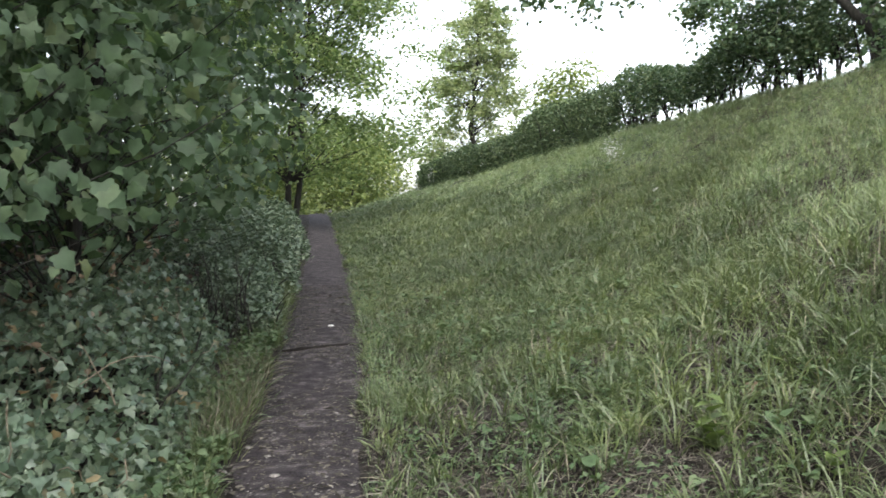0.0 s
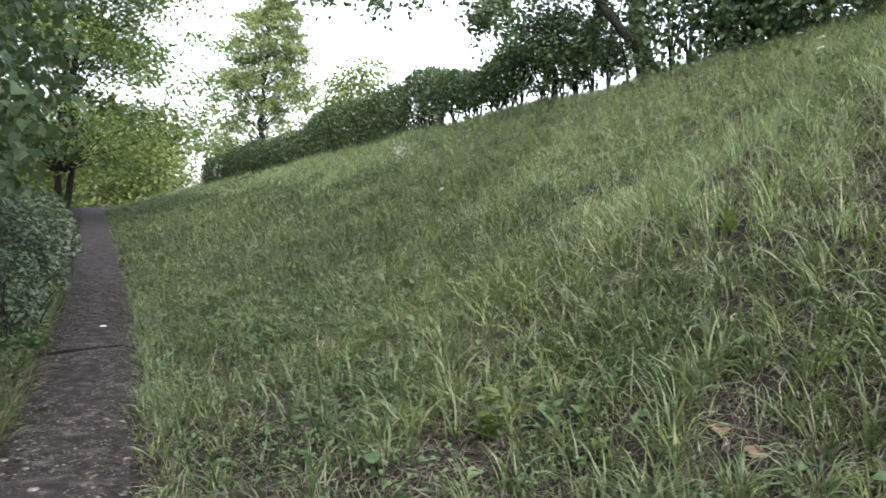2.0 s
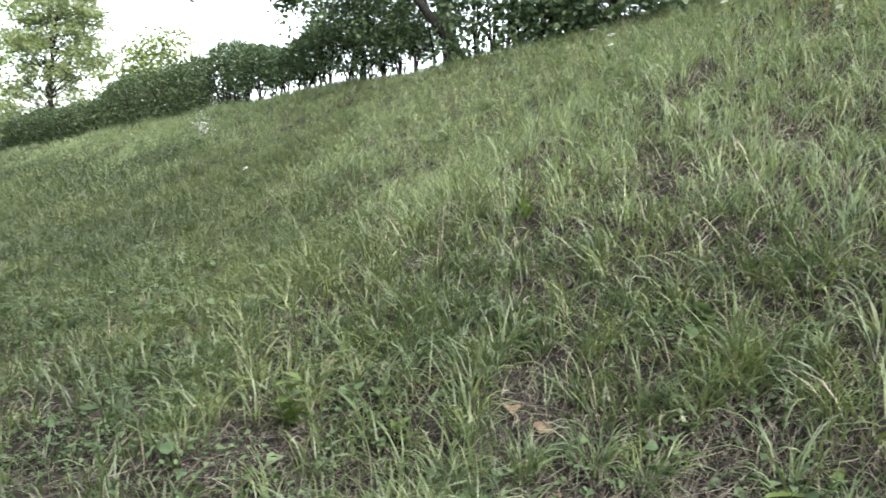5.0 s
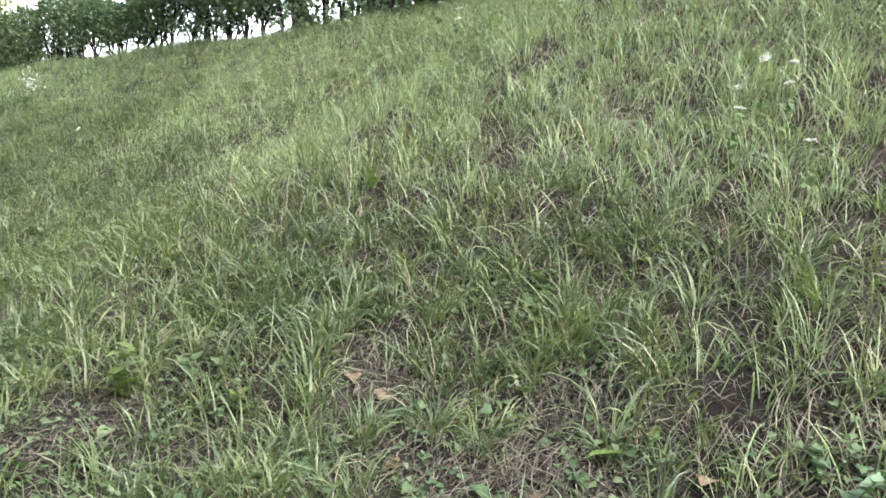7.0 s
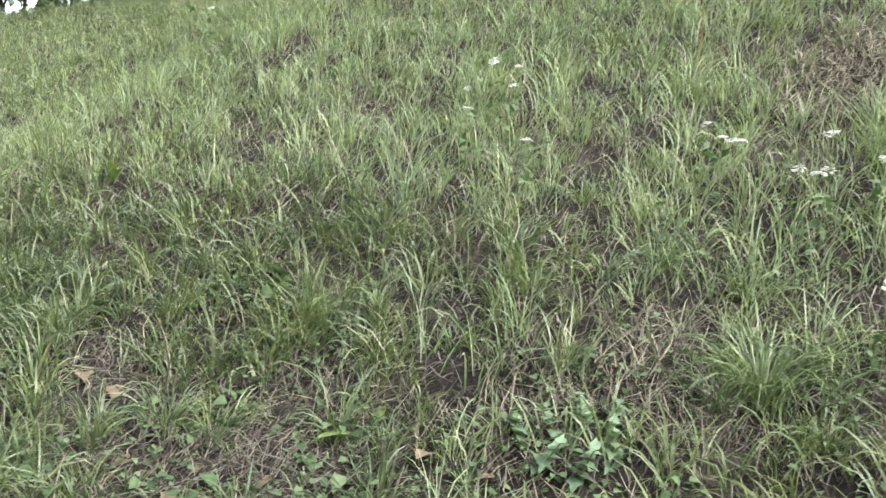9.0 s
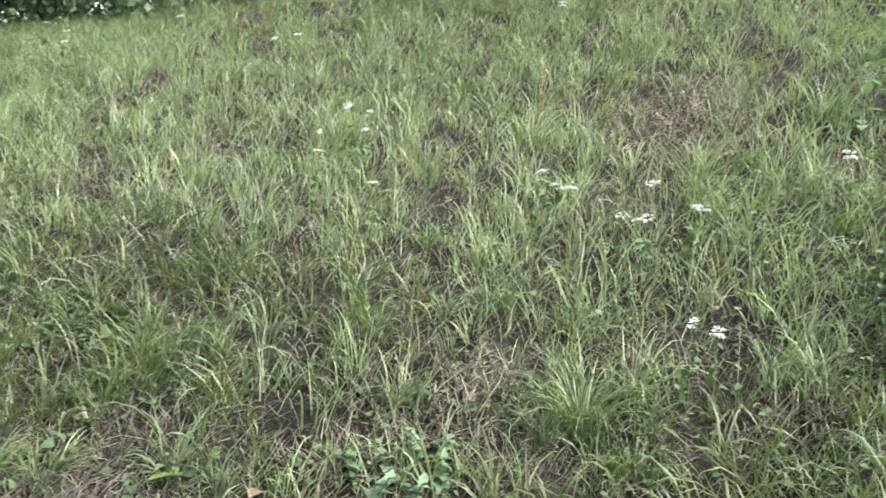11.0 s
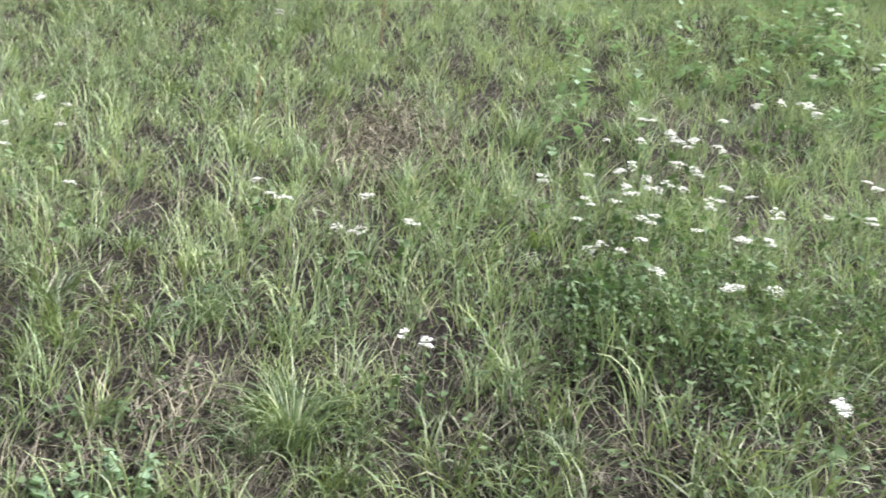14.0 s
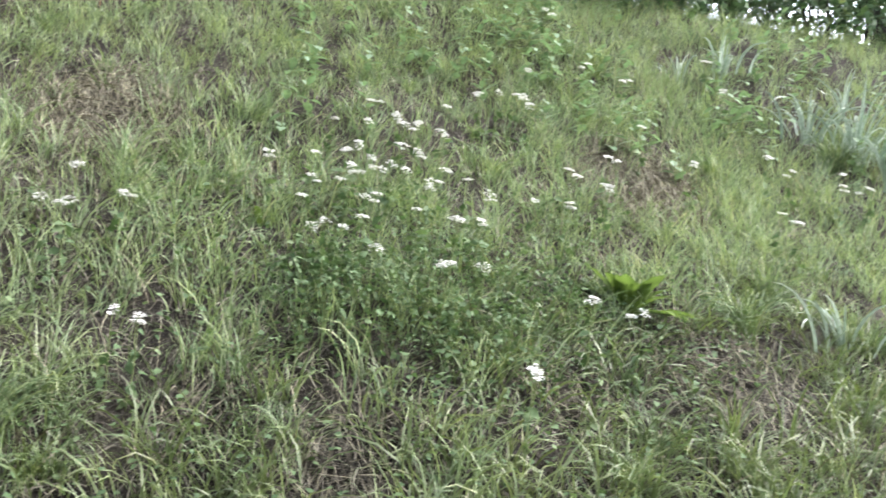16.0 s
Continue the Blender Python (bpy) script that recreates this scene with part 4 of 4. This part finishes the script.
stuff("bleached_grass", [bank_fringe()], M_MEADOW, "bleached yellow-green tufts where the bank meets the footpath", "grass")
stuff("verge_straw", [verge_straw()], M_STRAW, "dry tan grass clumps along the edge of the footpath", "straw")
stuff("verge_grass", [verge()], M_GRASS, "tufts of pale green grass between ivy and footpath", "grass")


# ---- flowers and single plants on the bank ----
def yarrow(x, y, tall, heads, lean=0.0):
    """Yarrow: stems with feathery leaves and flat white flower heads made of many florets."""
    g = np.array(foot(x, y))
    t = thing("yarrow", g, "white yarrow with flat flower heads on thin stems in the grass", "flower", "yarrows on the bank")
    tip = np.array([lean + rng.normal(0, 0.015), rng.normal(0, 0.015), tall])
    stem = bent((0, 0, -0.02), tip, 0.0, 6, 0.008)
    holder = part("stem", *tube(stem, np.linspace(0.0032, 0.002, 6), 5), M_STEM, t)
    for k in range(heads):
        c = tip + (np.array([rng.normal(0, 0.04), rng.normal(0, 0.04), rng.uniform(-0.05, 0.01)]) if k else 0)
        if k:
            holder = part("stalk", *tube(bent(stem[3], c - [0, 0, 0.006], 0.0, 4), [0.002, 0.0018, 0.0016, 0.0014], 4), M_STEM, t)
        n, rise = 26, rng.normal(0.35, 0.25)
        r, b = 0.030 * np.sqrt(rng.random(n)) * rng.uniform(0.8, 1.2), rng.uniform(0, 6.3, n)
        at = c + np.stack([r * np.cos(b), r * np.sin(b), rise * r * np.cos(b) + 0.008 * (1 - (r / 0.035) ** 2) + rng.normal(0, 0.002, n)], -1)
        pet = outline_leaf([(-0.5, 0.1), (-0.2, 0.5), (0.25, 0.5), (0.5, 0.05)], 0.2, 0.1)
        pv, pf = scatter(pet, at, 0.013 * rng.uniform(0.7, 1.2, n), 0.8)
        dome_v, dome_f = scatter(SCRAP, at[:8] - [0.006, 0, 0.006], 0.02, 0.9)
        part("flower_head", *joined([(pv, pf), (dome_v, dome_f)]), M_PETAL, holder, "flat white flower head")
    hs = rng.uniform(0.08, 0.75, 9)
    at = np.array([stem[0] * (1 - h) + stem[-1] * h for h in hs])
    part("leaf", *scatter(PLAIN, at, 0.07, 0.45), M_WEED, t, kind="stuff")


for x, y in ((5.42, -1.27), (5.5, -1.44), (5.41, -1.58), (5.42, -1.75), (5.2, -1.45), (5.76, -1.84), (6.0, -2.13), (6.02, -2.24), (5.97, -2.35), (5.88, -2.46), (6.28, -2.54), (4.94, -0.69),
             (4.93, -0.93), (5.06, -1.11), (4.67, -1.11), (4.86, -1.35), (4.73, -1.55), (4.64, -1.58), (4.82, -1.77), (4.6, -1.81), (4.44, -1.21), (4.27, -0.95), (4.18, -1.13), (4.46, -0.87),
             (4.29, -1.62), (3.93, -1.17), (3.87, -1.49)):
    yarrow(x, y, 0.38 + rng.normal(0, 0.02), int(rng.integers(1, 4)))
for x, y, heads in ((3.89, -1.67, 1), (3.78, -2.17, 2), (3.71, -2.38, 2), (3.29, -1.73, 3), (3.78, -0.12, 1), (3.74, -0.22, 2), (4.71, 0.23, 2), (4.49, 0.0, 2), (4.42, 0.32, 2), (4.42, 0.22, 1),
                    (4.82, -3.8, 1), (4.75, -3.9, 2), (5.59, -4.15, 2), (5.47, -4.29, 2), (5.51, -4.72, 1), (5.39, -4.68, 2), (5.68, -3.23, 1), (5.07, -2.45, 3), (4.89, -2.65, 4), (4.63, -2.33, 3)):
    yarrow(x, y, 0.38, heads)
for x, y, heads in ((6.32, -3.31, 2), (6.47, -4.27, 2), (5.25, 2.37, 2), (5.19, 2.18, 1), (4.98, 2.1, 1), (4.88, 2.35, 1), (4.69, 2.26, 1), (4.71, 0.86, 1), (4.59, 0.71, 3), (6.71, 1.37, 2),
                    (6.35, 6.32, 1), (6.29, 6.01, 1), (6.1, 5.85, 1), (6.6, 5.0, 1), (4.04, 9.27, 2),
                    (4.47, 1.76, 1), (6.17, 3.61, 1), (6.27, 3.48, 1), (6.51, -3.09, 2), (6.83, -4.3, 2), (5.3, -3.44, 2), (5.37, -4.87, 2), (5.3, -2.82, 2), (7.21, -2.93, 2)):
    yarrow(x, y, 0.38, heads)
for k in range(14):
    a, r = rng.uniform(0, 6.3), math.sqrt(rng.random())
    yarrow(5.0 + 0.8 * r * math.cos(a), -1.5 + 0.7 * r * math.sin(a), rng.uniform(0.28, 0.4), int(rng.integers(1, 3)))


def dock(x, y, size, n, label="broad-leaved dock with upright yellow-green leaves", mat=None, leaf=LONG):
    g = foot(x, y)
    t = thing("dock", g, label, "plant", "docks on the bank")
    for k in range(n):
        a, up = 2.4 * k + rng.normal(0, 0.3), rng.uniform(0.35, 1.35)
        L = size * rng.uniform(0.7, 1.15)
        v, f = leaf
        c, s = math.cos(a), math.sin(a)
        x1, y1 = v[:, 0] * L * math.cos(up), v[:, 1] * L * 0.95
        w = np.stack([x1 * c - y1 * s, x1 * s + y1 * c, v[:, 0] * L * math.sin(up) + v[:, 2] * L * (0.5 + 0.5 * math.cos(up)) + 0.03 * L * np.sin(9 * v[:, 0] + k) * np.abs(v[:, 1]) * 8], -1)
        part("leaf", w, f, mat or M_YELLOW, t)


dock(3.08, 1.71, 0.24, 4, leaf=BROAD)
dock(4.3, -2.6, 0.42, 26, "big broad-leaved dock with yellow-green leaves in coarse grass", None, BROAD)
for hx, hy, hw, hh in ((4.0, -1.15, 0.62, 0.24), (3.85, -1.7, 0.55, 0.2), (4.35, -1.6, 0.5, 0.26), (4.3, -0.95, 0.45, 0.18), (4.2, -2.1, 0.4, 0.16)):
    bush("herb", "bushy small-leaved green herb among the grass", hx - hw / 2, hx + hw / 2, hy - hw / 2, hy + hw / 2, hh, int(1500 * hw * hw), OVAL, 0.034, M_WEED, 61, "plant")
dock(4.86, -0.68, 0.17, 3)
dock(7.6, 3.2, 0.25, 5)
dock(4.1, 4.6, 0.2, 5)


def seedling(x, y, size, n, mat, label, name="nettle", tall=0.25, leaf=HEART):
    """A leafy stem with pairs of toothed broad leaves."""
    g = foot(x, y)
    t = thing(name, g, label, "plant", "leafy plants on the bank")
    tip = np.array([rng.normal(0, 0.05), rng.normal(0, 0.05), tall])
    part("stem", *tube(bent((0, 0, -0.02), tip, 0, 4, 0.005), [0.004, 0.0035, 0.003, 0.002], 5), M_STEM, t)
    for k in range(n):
        h = (k // 2 + 1) / (n / 2)
        a = (k % 2) * math.pi + (k // 2) * 1.6 + rng.normal(0, 0.2)
        L, lift = size * (1.15 - 0.45 * h), rng.uniform(-0.5, 0.9)
        v, f = leaf
        c, s = math.cos(a), math.sin(a)
        w = np.stack([v[:, 0] * L * c - v[:, 1] * L * s, v[:, 0] * L * s + v[:, 1] * L * c, v[:, 2] * L * 0.8 + lift * v[:, 0] * L], -1) + tip * h
        part("leaf", w, f, mat, t)


seedling(1.96, 3.80, 0.11, 16, M_YELLOW, "yellow-green leafy young plant on the bare foot of the bank", tall=0.28)
seedling(2.2, 3.78, 0.10, 6, M_WEED, "green leafy plant beside bare soil", tall=0.12)
seedling(2.28, 3.34, 0.09, 6, M_YELLOW, "yellow-green leafy plant in the grass", tall=0.12)
seedling(3.56, 2.7, 0.13, 8, M_WEED, "green nettle among coarse grass", tall=0.16)
seedling(3.09, 3.42, 0.10, 6, M_WEED, "green nettle among coarse grass", tall=0.14)
seedling(2.9, 6.1, 0.2, 4, M_WEED, "broad pale leaf in the grass of the bank", tall=0.14)
seedling(3.94, 2.34, 0.06, 8, M_YELLOW, "pale yellow-green seed head in the grass", tall=0.18)
for x, y in ((3.25, 0.9), (3.15, 0.98), (3.3, 0.75), (3.14, 0.82), (3.33, 0.86), (3.22, 0.7), (3.2, 1.06)):
    seedling(x, y, 0.065, 14, M_HERB, "bramble shoot with toothed green leaves", "bramble", 0.16, IVY)
for k in range(72):
    seedling(rng.uniform(3.75, 4.5), rng.uniform(-2.0, -0.85), 0.046, 14, M_WEED, "bushy small-leaved green herb in the grass", "herb", rng.uniform(0.15, 0.32), OVAL)
for k in range(30):
    seedling(rng.uniform(5.7, 7.2), rng.uniform(-3.6, -0.6), 0.11, 10, M_HERB, "leafy green herb high on the bank", "herb", rng.uniform(0.2, 0.45), OVAL)


for k in range(40):
    seedling(rng.uniform(5.9, 8.0), rng.uniform(-6.0, -2.2), 0.12, 10, M_HERB, "leafy green herb high on the bank", "herb", rng.uniform(0.25, 0.5), OVAL)


def reed_grass(x, y, n, size):
    t = thing("reed_grass", foot(x, y), "tall tussock of broad drooping grass, silvery with painted sky gloss", "grass", "tall tussocks on the upper bank")
    a, r = rng.normal(2.6, 0.9, n), rng.gamma(2, 0.05, n)
    base = np.stack([r * np.cos(a), r * np.sin(a), np.full(n, -0.02)], -1)
    part("blade", *blades(base, a, np.abs(rng.normal(0.2, 0.15, n)), rng.uniform(1.2, 2.6, n), size * rng.uniform(0.6, 1.1, n), rng.uniform(0.018, 0.030, n), 6, 1.4), M_SKY_SHEEN, t, kind="stuff")


reed_grass(6.3, -5.45, 30, 0.95)
reed_grass(6.0, -5.6, 26, 0.8)
for k in range(8):
    reed_grass(rng.uniform(6.1, 7.4), rng.uniform(-6.2, -4.0), 8, rng.uniform(0.4, 0.6))
reed_grass(6.5, -5.1, 20, 0.7)
reed_grass(4.2, -3.85, 14, 0.5)


def dead_leaf(x, y, size):
    t = thing("dead_leaf", foot(x, y), "curled brown dead leaf lying on the bank", "leaf", "dead leaves")
    v, f = scatter(MAPLE, np.array([[0, 0, 0.035]]), size, 0.75)
    part("blade", v, f, M_DEAD, t)


for x, y, s in ((2.44, 4.31, 0.13), (2.4, 4.2, 0.1), (2.72, 2.88, 0.11), (2.75, 3.1, 0.08), (2.6, 2.2, 0.09), (2.7, 1.9, 0.1), (1.2, 8.5, 0.12), (1.3, 8.3, 0.1), (3.05, 1.4, 0.1), (2.5, 2.5, 0.1)):
    dead_leaf(x, y, s)
for k in range(26):
    dead_leaf(rng.uniform(1.6, 3.6), rng.uniform(0.6, 6.5), rng.uniform(0.05, 0.09))


def meadowsweet(x, y, tall):
    """A pale plume of seed heads above the grass."""
    t = thing("meadowsweet", foot(x, y), "tall plant with a creamy white flower plume in the grass", "flower")
    tip = np.array([0.05, 0, tall])
    part("stem", *tube(bent((0, 0, -0.02), tip, 0, 5, 0.01), np.linspace(0.006, 0.003, 5), 5), M_STEM, t)
    at = tip + rng.normal(0, 1, (160, 3)) * [0.07, 0.07, 0.10]
    part("plume", *scatter(SCRAP, at, 0.03 * rng.uniform(0.6, 1.2, 160), 0.5), M_PETAL, t, kind="stuff")
    part("leaf", *scatter(OVAL, tip * rng.uniform(0.1, 0.6, (10, 1)), 0.1, 0.5), M_WEED, t, kind="stuff")


meadowsweet(5.25, 14.0, 0.38)


def sorrel(x, y, tall):
    t = thing("sorrel", foot(x, y), "dry rusty-red sorrel stalk standing in the grass", "plant", "sorrel stalks")
    tip = np.array([rng.normal(0, 0.03), rng.normal(0, 0.03), tall])
    part("stem", *tube(bent((0, 0, -0.02), tip, 0, 5, 0.006), np.linspace(0.003, 0.0015, 5), 4), M_RUSTY, t)
    at = tip * rng.uniform(0.45, 1, (70, 1)) + rng.normal(0, 0.012, (70, 3))
    part("seed_head", *scatter(SCRAP, at, 0.012, 0.3), M_RUSTY, t, kind="stuff")


for x, y in ((6.6, 4.3), (6.4, 3.9), (7.4, 2.2), (5.8, 1.2), (6.9, 0.6)):
    sorrel(x, y, rng.uniform(0.4, 0.6))


def path_scrap(x, y, size, label, name, mat):
    """A small flat piece lying on the path."""
    t = thing(name, (x, y, float(height(x, y, False)) + 0.02), label, name.split("_")[-1])
    n = 9
    a = np.linspace(0, 2 * np.pi, n, endpoint=False)
    r = size * rng.uniform(0.7, 1.1, n)
    ring = np.stack([r * np.cos(a), 0.6 * r * np.sin(a), np.zeros(n)], -1)
    v = np.concatenate([ring, ring * [0.8, 0.8, 1] + [0, 0, 0.35 * size], [[0, 0, 0.42 * size]]])
    f = [(k, (k + 1) % n, n + (k + 1) % n) for k in range(n)] + [(k, n + (k + 1) % n, n + k) for k in range(n)] + [(n + k, n + (k + 1) % n, 2 * n) for k in range(n)]
    part("piece", v, f, mat, t)


path_scrap(0.42, 8.89, 0.034, "small white scrap of litter lying on the footpath", "litter_scrap", M_PETAL)
path_scrap(-0.07, 4.56, 0.032, "pale flat stone lying on the footpath", "pale_stone", M_STONE)
path_scrap(-0.11, 4.88, 0.022, "pale flat stone lying on the footpath", "pale_stone", M_STONE)
path_scrap(-0.22, 5.04, 0.025, "pale flat stone lying on the footpath", "pale_stone", M_STONE)
